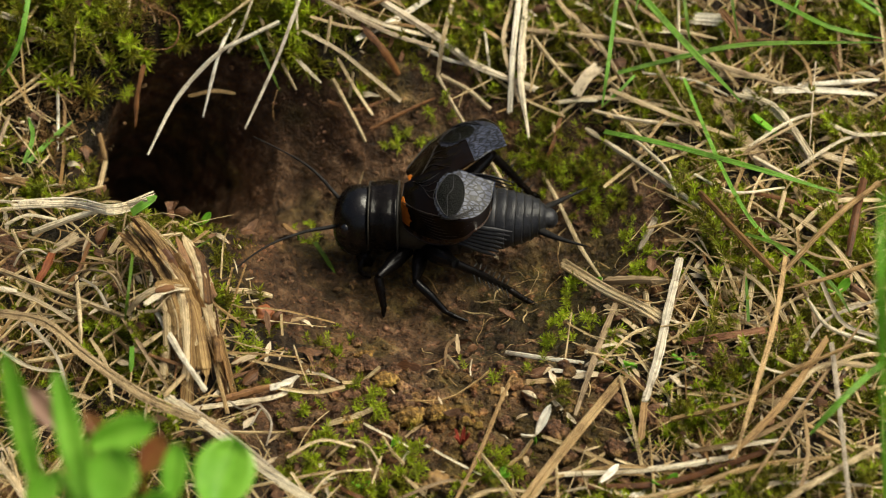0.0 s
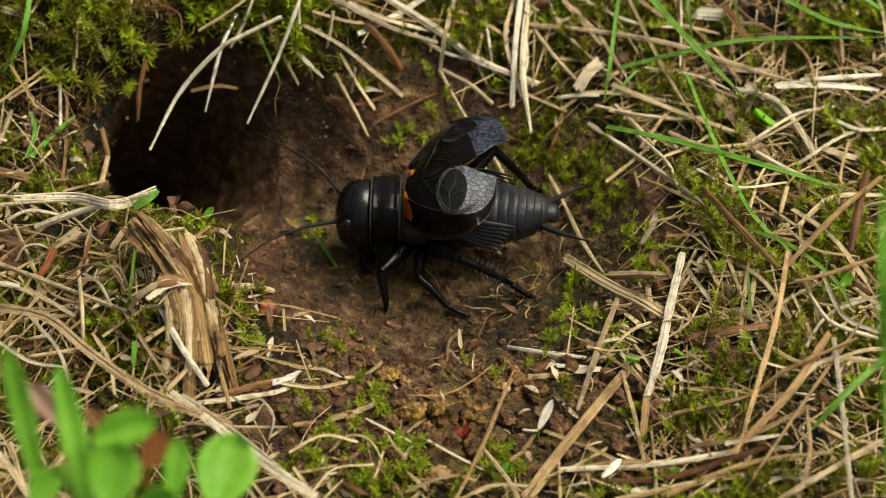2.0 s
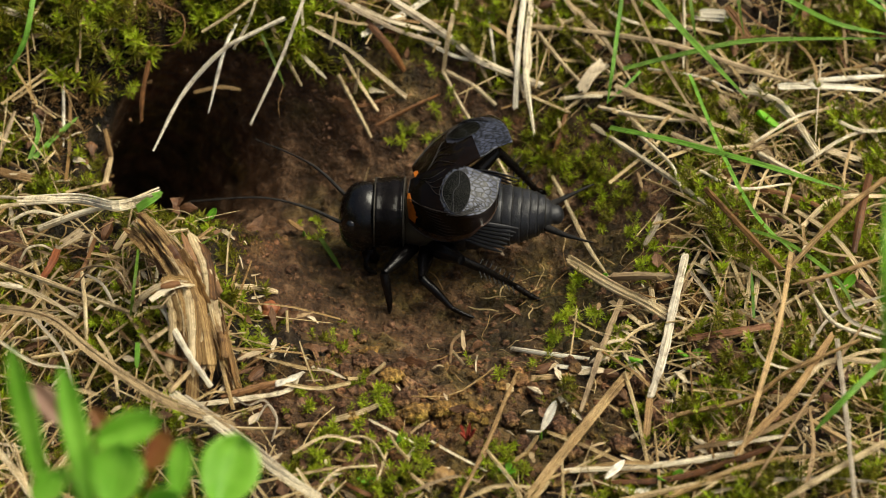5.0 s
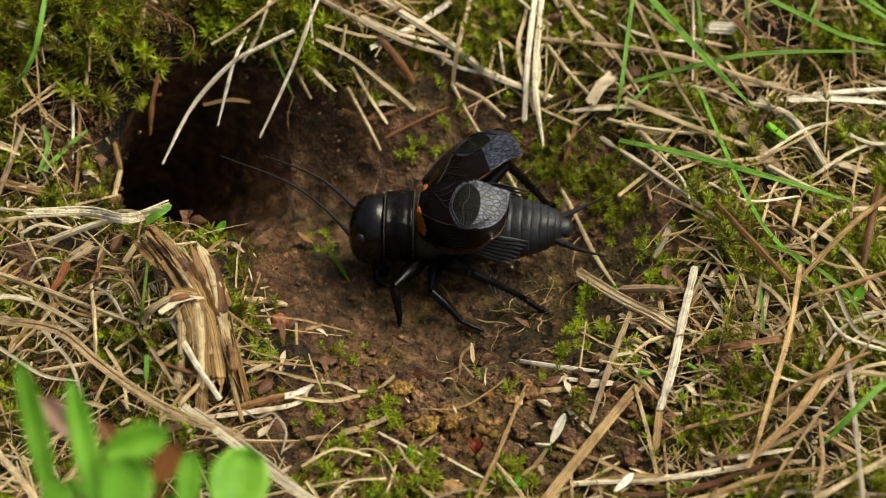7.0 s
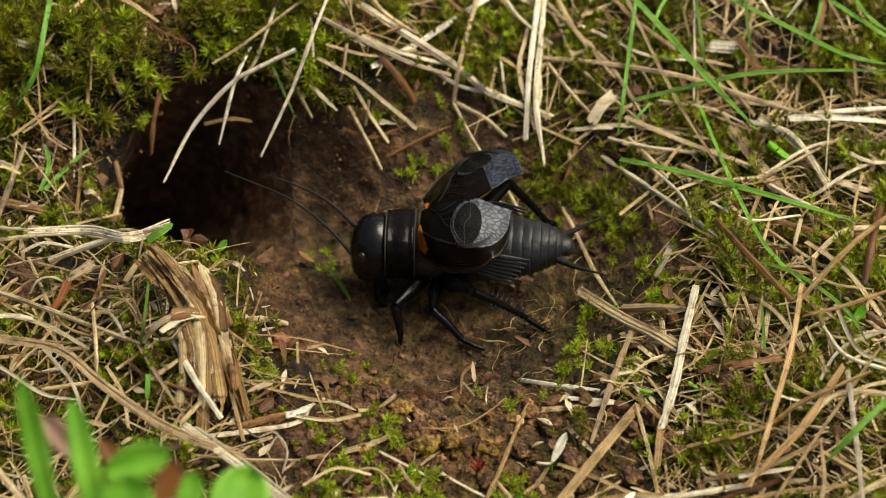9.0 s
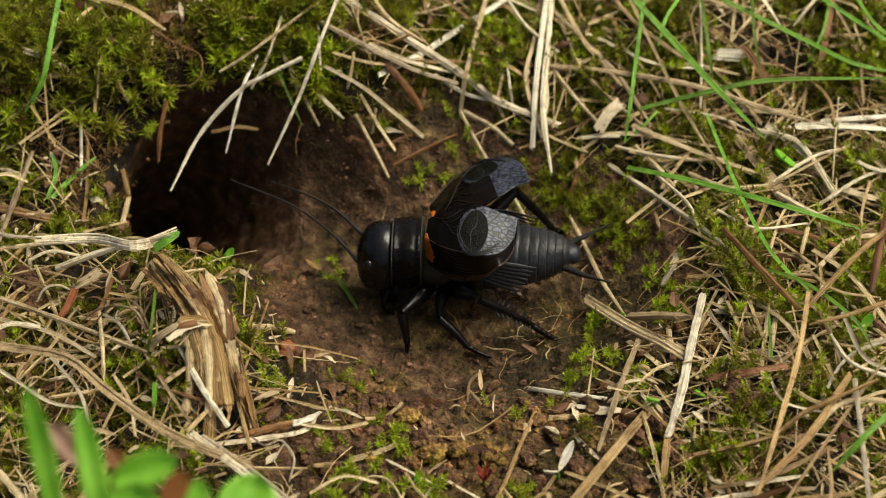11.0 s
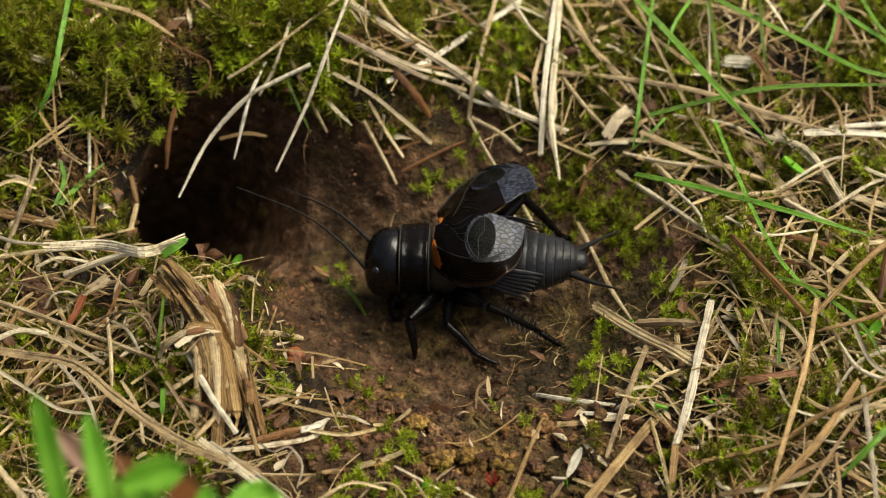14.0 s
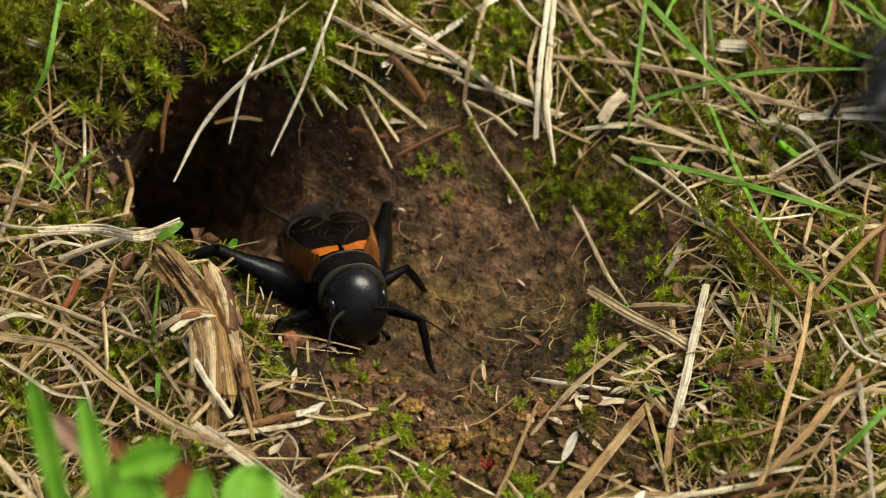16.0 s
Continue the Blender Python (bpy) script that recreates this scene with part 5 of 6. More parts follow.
def foreground_plant():
    """A leafy weed close to the lens, so far out of focus."""
    plant = new("leafy_weed")
    plant.location = (-28.0 * MM, -66.2 * MM, ground_height(-28.0, -66.2) * MM)
    tagged(plant, "leafy green weed with rounded leaves and reddish stems", "weed", "weeds before the burrow")
    part("stem", mesh("stem", *strand([(0.0, 0.0, -0.5), (1.4, -12.2, 39.3), (0.8, -11.4, 48.5), (-0.7, -10.3, 52.5)], 1.0, 1.0, n=8)[:2], GREEN), plant)
    part("stem", mesh("stem", *strand([(0.0, 0.0, -0.5), (1.8, -12.2, 39.3), (2.9, -12.0, 47.9), (3.0, -9.9, 51.4)], 1.0, 1.0, n=8)[:2], GREEN), plant)
    part("stem", mesh("stem", *strand([(0.0, 0.0, -0.5), (0.1, -12.2, 39.3), (-1.4, -12.3, 47.6), (-2.3, -10.5, 50.8)], 0.9, 0.9, n=8)[:2], GREEN), plant)
    part("stem", mesh("stem", *strand([(0.0, 0.0, -0.5), (6.7, -12.2, 39.3), (8.4, -12.6, 45.9), (8.6, -11.2, 48.7)], 0.8, 0.8, n=8)[:2], GREEN), plant)
    for base, tip, width, mat in (
            ((-2.2, -10.8, 49.1), (-4.4, -5.2, 60.4), 1.9, LEAF), ((1.4, -11.6, 48.4), (-1.0, -3.6, 56.4), 2.1, LEAF),
            ((1.8, -10.2, 55.0), (6.9, -9.1, 56.4), 2.7, LEAF), ((3.7, -16.4, 54.6), (4.3, -13.0, 58.2), 4.2, LEAF),
            ((7.7, -10.9, 49.0), (8.3, -7.5, 52.4), 2.0, LEAF), ((10.0, -3.6, 39.3), (11.7, 1.9, 42.1), 5.0, LEAF),
            ((-1.6, -0.4, 45.5), (-4.6, 2.2, 48.0), 2.0, PINK_LEAF), ((4.6, -2.7, 43.1), (6.3, -0.4, 45.3), 2.0, RUSTY_LEAF),
            ((2.4, -2.0, 45.0), (0.2, 0.4, 47.2), 1.4, RUSTY_LEAF), ((-2.7, -13.0, 51.1), (-0.6, -11.2, 52.9), 2.4, LEAF),
            ((5.1, -11.4, 48.5), (8.4, -11.8, 50.6), 2.6, LEAF)):
        weed_leaf(plant, base, tip, width, mat)
        foot = Vector(base) * 0.86 + Vector((0.3, -0.9, 0.0))
        part("stalk", mesh("stalk", *strand([foot, Vector(base).lerp(foot, 0.5) + Vector((0.2, 0.1, 0)), base], 0.5, 0.5, n=5)[:2], RUSTY_LEAF if mat is not LEAF else GREEN), plant)
    part("stem", mesh("stem", *strand([(0.0, 0.0, -0.5), (11.0, -9.3, 39.3), (10.7, -7.1, 41.5), (10.1, -6.7, 41.9)], 0.8, 0.8, n=8)[:2], GREEN), plant)
    return plant


foreground_plant()


def tuft_strips(tuft, mat, width, *pts):
    """A withered sheath, torn lengthwise into strips."""
    rnd = random.Random(int(pts[0][0] * 50 + pts[0][1] * 91))
    for k in range(9):
        w = width * (rnd.uniform(0.4, 0.85) if k < 4 else rnd.uniform(0.06, 0.2))
        shift = Vector((rnd.uniform(-0.6, 0.6) * width, rnd.uniform(-0.5, 0.5), rnd.uniform(-0.9, 0.5)))
        line = [Vector(p) + shift * (0.5 + 0.8 * i / len(pts)) for i, p in enumerate(pts)]
        whole = curve_points(line, 24)
        first, last = rnd.choice((0, 0, 2, 5, 9)), rnd.choice((13, 17, 21, 24, 24))
        kink = Vector((rnd.uniform(-0.5, 0.5), rnd.uniform(-0.3, 0.3), rnd.uniform(-0.2, 0.5)))
        line = [whole[first], whole[(first * 2 + last) // 3], whole[(first + last * 2) // 3] + kink * 0.4, whole[last] + kink]
        v, f, u = strand(line, w, w * 0.1 + 0.06, sides=12, n=20, rough=0.5, ends=(0.6, 1.0), crease=rnd.uniform(-0.35, 0.35), jag=w, roll=rnd.uniform(-0.6, 0.6))
        part("sheath", mesh("sheath", v, f, rnd.choice((SHEATH, SHEATH, SHEATH, mat, TAN, BROWN)), u, False), tuft)


def grass_tuft():
    """The broken base of a dead grass tuft on the rim of the hollow."""
    tuft = new("dead_grass_tuft")
    tuft.location = (-25.3 * MM, -21.1 * MM, ground_height(-25.3, -21.1) * MM)
    tagged(tuft, "broken tan base of a dead grass tuft with frayed sheaths", "grass tuft")
    tuft_strips(tuft, TAN, 2.4, (-5.4, 12.1, 8.0), (-2.1, 6.5, 8.5), (0.1, 3.4, 5.3), (1.0, -1.1, 1.2))
    tuft_strips(tuft, TAN, 2.0, (-3.9, 10.7, 9.8), (-0.7, 7.0, 8.8), (0.9, 4.5, 5.0), (2.4, -0.6, 0.7))
    tuft_strips(tuft, BROWN, 1.8, (-0.2, 11.4, 7.2), (1.3, 8.7, 6.2), (2.3, 5.3, 4.1), (3.4, -1.2, -0.3))
    tuft_strips(tuft, TAN, 1.5, (0.2, 4.1, 7.4), (0.7, 1.3, 5.1), (0.5, -4.1, 0.3))
    tuft_strips(tuft, BROWN, 1.4, (-1.4, 3.1, 8.0), (-0.3, 0.7, 4.9), (-0.2, -2.5, 1.1))
    tuft_strips(tuft, TAN, 1.2, (3.5, 3.0, 2.9), (4.1, 0.4, 1.2), (4.6, -2.7, -1.4))
    tuft_strips(tuft, STRAW, 1.0, (0.8, 3.7, 7.4), (-0.8, 2.9, 8.2), (-2.7, 1.5, 7.7))
    tuft_strips(tuft, TAN, 1.2, (2.7, 3.0, 3.4), (4.0, -0.3, 1.1), (5.7, -2.4, -1.5))
    tuft_strips(tuft, TAN, 1.5, (-6.3, 12.5, 6.5), (-3.4, 8.5, 8.1), (-1.6, 5.6, 7.0))
    tuft_strips(tuft, BROWN, 1.2, (0.9, 10.1, 6.5), (1.9, 7.4, 5.2), (2.7, 4.7, 3.2))
    return tuft


grass_tuft()


# ---- the crickets: heads along +x, left sides along +y, feet at z = 0 ----
def limb(name, pts, r0, r1, mat, parent, hip, swell=0.0, spines=0, n=8):
    """A tapered leg piece; spines stand in two rows along a shin."""
    pts = [Vector(p) - Vector(hip) for p in pts]

    def profile(s):
        return (r0 + (r1 - r0) * s) * (1 + swell * math.sin(math.pi * min(1, s * 1.15)) ** 2)

    heap = Heap()
    heap.add(*strand(pts, 2, 2, sides=9, n=n, profile=profile))
    a, b = pts[0], pts[-1]
    d = (b - a).normalized()
    side = d.cross(Vector((0, 0.4, 1))).normalized()
    for i in range(spines):
        s = 0.3 + 0.62 * i / max(1, spines - 1)
        q = a.lerp(b, s)
        for sign in (-1, 1):
            out = (side * sign + Vector((0, 0, 0.5)) + d * 0.55).normalized()
            heap.add(*strand([q, q + out * 0.6, q + out * 1.3], 0.17, 0.17, sides=4, n=2, ends=(1, 0.15)))
    return part(name, heap.mesh(name, mat), parent)


def leg(insect, name, hip, knee, ankle, toe, thick, swell, spines):
    hip, knee, ankle, toe = (Vector(p) for p in (hip, knee, ankle, toe))
    femur = limb(name, [hip, hip.lerp(knee, 0.5), knee], thick, thick * 0.48, BLACK, insect, hip, swell)
    femur.location = hip * MM
    slim = 0.6 if thick < 1 else 0.44
    limb("shin", [knee, knee.lerp(ankle, 0.5) + Vector((0, 0, 0.15)), ankle], thick * slim, thick * slim * 0.7, BLACK, femur, hip, 0.1, spines)
    limb("foot", [ankle, ankle.lerp(toe, 0.5) - Vector((0, 0, 0.12)), toe], thick * 0.34, thick * 0.2, DULL, femur, hip, 0.15)
    return femur


def feeler(insect, base, *pts):
    """An antenna of tapering rings, thick at its base; its origin is its joint."""
    b = Vector(base)
    line = [Vector(p) - b for p in (base, *pts)]
    v, f, u = strand(line, 0.46, 0.46, sides=6, n=26, profile=lambda s: (1.0 - 0.78 * s) * (1.0 + 0.12 * math.sin(s * 160)))
    ob = part("antenna", mesh("antenna", v, f, FEELER, u), insect)
    ob.location = b * MM
    return ob


def wing_sheet(length, width, side, drop, fold, arch, overlap):
    """A wing cover: a dorsal field with cells and a side field folded down; side is 1 for the left wing."""
    nx, ny = 48, 34
    verts, uvs, faces = [], [], []

    def surface(s, q):
        inner = -overlap * width * math.sin(math.pi * min(0.75, s * 0.9))
        wide = width * (0.42 + 0.58 * math.sin(math.pi * min(0.62, s * 0.75 + 0.02)) ** 0.8)
        if s > 0.72:
            wide *= math.sqrt(max(0.03, 1 - ((s - 0.72) / 0.285) ** 2))
        x = -length * s
        k = q * (1 + fold)
        if k <= 1:
            y = inner + (wide - inner) * k
            z = 0.55 * math.sin(math.pi * k) * math.sin(math.pi * s) + 0.25 * math.sin(s * 3)
        else:
            over = (k - 1) / fold
            y = wide + 0.35 * over * drop
            z = 0.25 * math.sin(s * 3) - drop * over * math.sin(math.pi * min(0.97, 0.22 + s * 0.86))
        z += arch * math.sin(math.pi * min(1, s * 0.95 + 0.02)) + 0.12 * noise.noise(Vector((x * 0.8, y * 0.8, side)))
        return x, y * side, z

    for layer in (0, 1):
        for i in range(nx + 1):
            for j in range(ny + 1):
                x, y, z = surface(i / nx, j / ny)
                verts.append((x, y, z - layer * 0.1))
                uvs.append((j / ny, i / nx))
    row, top = ny + 1, (nx + 1) * (ny + 1)
    for i in range(nx):
        for j in range(ny):
            a = i * row + j
            quad = (a, a + 1, a + row + 1, a + row)
            faces.append(quad if side > 0 else quad[::-1])
            under = tuple(v + top for v in quad)
            faces.append(under[::-1] if side > 0 else under)
    rim = [j for j in range(row)] + [i * row + ny for i in range(1, nx + 1)] + [nx * row + j for j in range(ny - 1, -1, -1)] + [i * row for i in range(nx - 1, 0, -1)]
    for a, b in zip(rim, rim[1:] + rim[:1]):
        faces.append((a, b, b + top, a + top))
    return verts, faces, uvs, surface


def wing(insect, side, hinge, length, width, drop, fold, base_mat, orange_len, orange=(0.05, 0.97), flank=None, arch=0.0, overlap=0.12, dark=0.44, cells=None, membrane=None, mirror=(0.61, 0.54, 0.15, 0.4)):
    v, f, u, surface = wing_sheet(length, width, side, drop, fold, arch, overlap)
    dorsal = 1 / (1 + fold)
    ms, mq, mlong, mwide = mirror

    def tear(r, a):
        """A place on the sounding mirror, a tilted drop with its point towards the root."""
        u, w = r * math.cos(a), r * math.sin(a) * (1 - 0.4 * max(0.0, -math.cos(a)) ** 2)
        return ms + mlong * u + 0.03 * w, mq + mwide * w - 0.08 * u

    me = mesh("wing", v, f, cells or WING, u)
    me.materials.append(WING_BROWN)
    me.materials.append(membrane or WING_BROWN)
    me.materials.append(flank or FLANK)
    for p in me.polygons:
        q = sum(u[i][0] for i in p.vertices) / len(p.vertices)
        s = sum(u[i][1] for i in p.vertices) / len(p.vertices)
        k = q / dorsal
        if k > 1.06:
            down = (q - dorsal) / (1 - dorsal)
            if flank:
                p.material_index = (3 if s < 0.52 - 0.5 * abs(down - 0.35) else 2) if s < 0.84 else 0
            else:
                p.material_index = 3 if down > 0.8 else 1
        elif s < dark:
            round_mirror = math.hypot((s - ms) / mlong, (k - mq) / mwide)
            p.material_index = 0 if round_mirror < 1.14 and not flank else 1
        elif not flank and k > 0.97 - 0.25 * max(0.0, 0.8 - s):
            p.material_index = 1
    ob = part("wing", me, insect)
    ob.location = [c * MM for c in hinge]

    def ridge(pts, w, mat, name="vein"):
        line = []
        for s, q in pts:
            x, y, z = surface(s, q * dorsal)
            line.append((x, y, z + (0.12 if name == "mirror_vein" else 0.06)))
        part(name, mesh(name, *strand(line, w, w * 0.8, sides=5, n=18)[:2], mat), ob)

    rib = DARK_VEIN if flank else VEIN
    ridge([tear(1.0, a) for a in np.linspace(0, 6.283, 19)], 0.11, rib, "mirror_vein")
    ridge([tear(1.17, a) for a in np.linspace(1.9, 4.6, 10)], 0.06, rib, "mirror_vein")
    disc, df = [], []
    for r in range(7):
        for k in range(28):
            a = 6.283 * k / 28
            s, q = tear(r / 6 * 0.98, a)
            x, y, z = surface(s, q * dorsal)
            disc.append((x, y, z + 0.09 + 0.04 * (1 - (r / 6) ** 2)))
    for r in range(6):
        for k in range(28):
            quad = (r * 28 + k, r * 28 + (k + 1) % 28, r * 28 + 28 + (k + 1) % 28, r * 28 + 28 + k)
            df.append(quad if side > 0 else quad[::-1])
    part("mirror", mesh("mirror", disc, df, WING_BROWN if flank else MIRROR), ob, "dark oval sounding mirror of the wing")
    ridge([tear(0.97, 1.75), tear(0.25, 2.4), tear(0.3, 5.4), tear(0.97, 4.9)], 0.1, rib, "mirror_vein")
    for k in range(4):
        ridge([(0.1 + 0.05 * k, 0.12 + 0.1 * k), (0.26 + 0.03 * k, 0.3 + 0.12 * k), (0.42, 0.1 + 0.2 * k)], 0.1, DARK_VEIN)
    # stout folded veins along the edge of the upper field
    for k in range(4):
        ridge([(0.5 + 0.05 * k, 1.06 - 0.035 * k), (0.64 + 0.03 * k, 1.02 - 0.045 * k), (0.8 + 0.02 * k, 0.93 - 0.06 * k)], 0.2, VEIN if k % 2 else DARK_VEIN, "edge_vein")
    ridge([(0.02, 0.95), (0.3, 1.0), (0.55, 1.0)], 0.2, DARK_VEIN, "edge_vein")
    for k in range(10):
        q = (dorsal + (1 - dorsal) * (0.06 + 0.095 * k)) / dorsal
        low = (dorsal + (1 - dorsal) * min(1.0, 0.16 + 0.1 * k)) / dorsal
        ridge([(0.04, 1 + (q - 1) * 0.55), (0.4, q), (0.86 - 0.03 * k, low)], 0.13 if flank else 0.07, base_mat)
    # the orange patch at the root
    grid, gf = [], []
    m, w = 9, 27
    for i in range(m):
        for j in range(w):
            s, q = orange_len * i / (m - 1), (orange[0] + (orange[1] - orange[0]) * j / (w - 1)) * dorsal
            along = j / (w - 1)
            ragged = noise.noise(Vector((j * 0.55, side * 3, 1)))
            if flank:
                s *= (0.7 + 0.5 * along ** 2) * (1 + 0.1 * ragged)
            else:
                s *= (0.5 + 0.75 * along ** 2) * (0.3 + 0.8 * math.sin(math.pi * (0.06 + 0.88 * along))) * (1.05 + 0.4 * ragged)
            x, y, z = surface(s, q)
            grid.append((x, y, z + 0.09 - 0.05 * (i in (0, m - 1)) - 0.05 * (j in (0, w - 1))))
    for i in range(m - 1):
        for j in range(w - 1):
            a = i * w + j
            quad = (a, a + 1, a + w + 1, a + w)
            gf.append(quad if side > 0 else quad[::-1])
    part("wing_base", mesh("wing_base", grid, gf, ORANGE), ob, "bright orange wing root")
    return ob


def torso(insect):
    """Head, collar, thorax, abdomen rings, tails."""
    head = part("head", mesh("head", *loft(HEAD, 40)[:2], FACE), insect, "glossy black rounded head")
    for sgn in (-1, 1):
        me = lump(2.0 + sgn, 0.85, (0.8, 0.6, 1.1), 0.03, 2)
        me.materials.append(EYE_GLOSS)
        part("eye", me, head, at=(9.75, sgn * 2.65, 5.9))
        v, f, u = strand([(8.2, sgn * 1.4, 2.0), (7.9, sgn * 1.6, 0.7), (7.4, sgn * 1.0, -0.2)], 1.9, 1.5, n=8)
        part("jaw", mesh("jaw", v, f, DULL, u), head)
        v, f, u = strand([(8.0, sgn * 2.2, 1.6), (8.3, sgn * 3.0, 0.4), (7.2, sgn * 3.0, -0.6)], 0.6, 0.6, n=8)
        part("palp", mesh("palp", v, f, DULL, u), head)
    v, f, u = loft(COLLAR, 36, 2.3)
    v = [Vector(p) for p in v]
    for p in v:
        top = max(0.0, (p.z - 7.2) / 2.0)
        p.z -= 0.22 * top * math.exp(-(p.y / 0.35) ** 2) + 0.12 * top * math.exp(-((abs(p.y) - 1.6) / 0.6) ** 2)
        k = 1 + 0.02 * noise.noise(p * 1.1) + 0.012 * noise.noise(p * 2.7)
        p.y, p.z = p.y * k, 5.6 + (p.z - 5.6) * k
    part("collar", mesh("collar", v, f, DULL), insect, "dull black saddle-shaped collar")
    for x, w, h, z in ((7.38, 3.56, 3.46, 5.6), (4.36, 3.62, 3.46, 5.7)):
        hoop = [(x + 0.1, w * 0.97, h * 0.97, z), (x + 0.06, w * 1.005, h * 1.005, z), (x - 0.06, w * 1.005, h * 1.005, z), (x - 0.1, w * 0.97, h * 0.97, z)]
        part("collar_rim", mesh("collar_rim", *loft(hoop, 36, 2.3)[:2], RIM), insect, "thin pale rim of the collar")
    part("thorax", mesh("thorax", *loft([(4.6, 2.2, 2.0, 4.3), (4.0, 2.9, 2.5, 4.5), (0.5, 3.0, 2.6, 4.6), (-1.2, 2.6, 2.3, 4.7)], 20)[:2], BELLY), insect)
    n = 10

    def along(k):
        s = k / n
        return 0.6 - 10.9 * (1.36 * s - 0.36 * s * s)

    def size(s):
        return 3.72 * (1 - 0.46 * s ** 2.4), 3.3 * (1 - 0.42 * s ** 2.4)

    for k in range(n):
        s = k / n
        x0, x1 = along(k), along(k + 1)
        w0, h0 = size(s)
        w1, h1 = size((k + 1) / n)
        z0, z1 = 5.2 + 0.7 * s, 5.2 + 0.7 * (k + 1) / n
        rings = [(x0 + 0.3, w0 * 0.9, h0 * 0.9, z0), (x0 + 0.02, w0 * 0.955, h0 * 0.955, z0), (x0 * 0.75 + x1 * 0.25, w0 * 0.995, h0 * 0.995, z0), (x0 * 0.4 + x1 * 0.6, w1 * 1.025, h1 * 1.025, z1),
                 (x1 + 0.1, w1 * 1.045, h1 * 1.045, z1), (x1 - 0.02, w1 * 1.02, h1 * 1.02, z1), (x1 - 0.05, w1 * 0.9, h1 * 0.9, z1)]
        v, f, u = loft(rings, 40)
        # pinched and wrinkled a little towards the flanks
        v = [Vector(p) for p in v]
        for p in v:
            p.x += 0.28 * (abs(p.y) / 3.6) ** 2 * (0.4 + s) + 0.07 * noise.noise(p * 0.9)
            dent = 1 + 0.022 * noise.noise(Vector((p.x * 0.7, p.y * 1.3, p.z * 1.3)))
            p.y, p.z = p.y * dent, z0 + (p.z - z0) * dent
        seg = part("abdomen_ring", mesh("abdomen_ring", v, f, ABDOMEN), insect)
        rim = [(x1 - 0.03, w1 * 0.98, h1 * 0.98, z1), (x1 - 0.07, w1 * 0.99, h1 * 0.99, z1), (x1 - 0.13, w1 * 0.95, h1 * 0.95, z1)]
        part("ring_edge", mesh("ring_edge", *loft(rim, 24)[:2], RIM if k > 2 else DULL), seg)
    part("tail_plate", mesh("tail_plate", *loft([(-10.0, 1.9, 1.75, 5.9), (-10.5, 1.75, 1.6, 5.95), (-10.9, 1.45, 1.3, 5.95), (-11.1, 1.1, 1.0, 5.95), (-11.3, 1.15, 1.05, 5.9), (-11.8, 1.05, 0.95, 5.85), (-12.15, 0.7, 0.6, 5.8), (-12.3, 0.3, 0.3, 5.75)], 20)[:2], ABDOMEN), insect)
    for sgn in (-1, 1):
        v, f, u = strand([(-10.4, sgn * 1.5, 5.5), (-12.6, sgn * 2.9, 5.7), (-15.4, sgn * 4.4, 6.2)], 0.95, 0.85, n=12, profile=lambda s: 1 - 0.85 * s)
        part("tail_feeler", mesh("tail_feeler", v, f, FEELER, u), insect)


HEAD = [(6.0, 2.3, 2.6, 5.2), (6.9, 2.9, 3.2, 5.15), (7.45, 3.25, 3.7, 5.05), (7.9, 3.42, 3.95, 5.0), (8.7, 3.45, 4.02, 4.95), (9.6, 3.2, 3.85, 4.85),
        (10.3, 2.75, 3.35, 4.7), (10.85, 1.98, 2.5, 4.55), (11.15, 1.1, 1.4, 4.45), (11.22, 0.5, 0.7, 4.42)]
COLLAR = [(7.4, 3.2, 3.1, 5.6), (7.35, 3.52, 3.42, 5.6), (7.1, 3.6, 3.5, 5.6), (6.95, 3.5, 3.4, 5.6), (6.5, 3.52, 3.4, 5.62), (6.0, 3.6, 3.46, 5.64), (5.5, 3.68, 3.52, 5.65),
          (5.1, 3.62, 3.46, 5.67), (4.85, 3.52, 3.36, 5.68), (4.7, 3.62, 3.46, 5.69), (4.4, 3.58, 3.42, 5.7), (4.28, 3.2, 3.0, 5.7)]


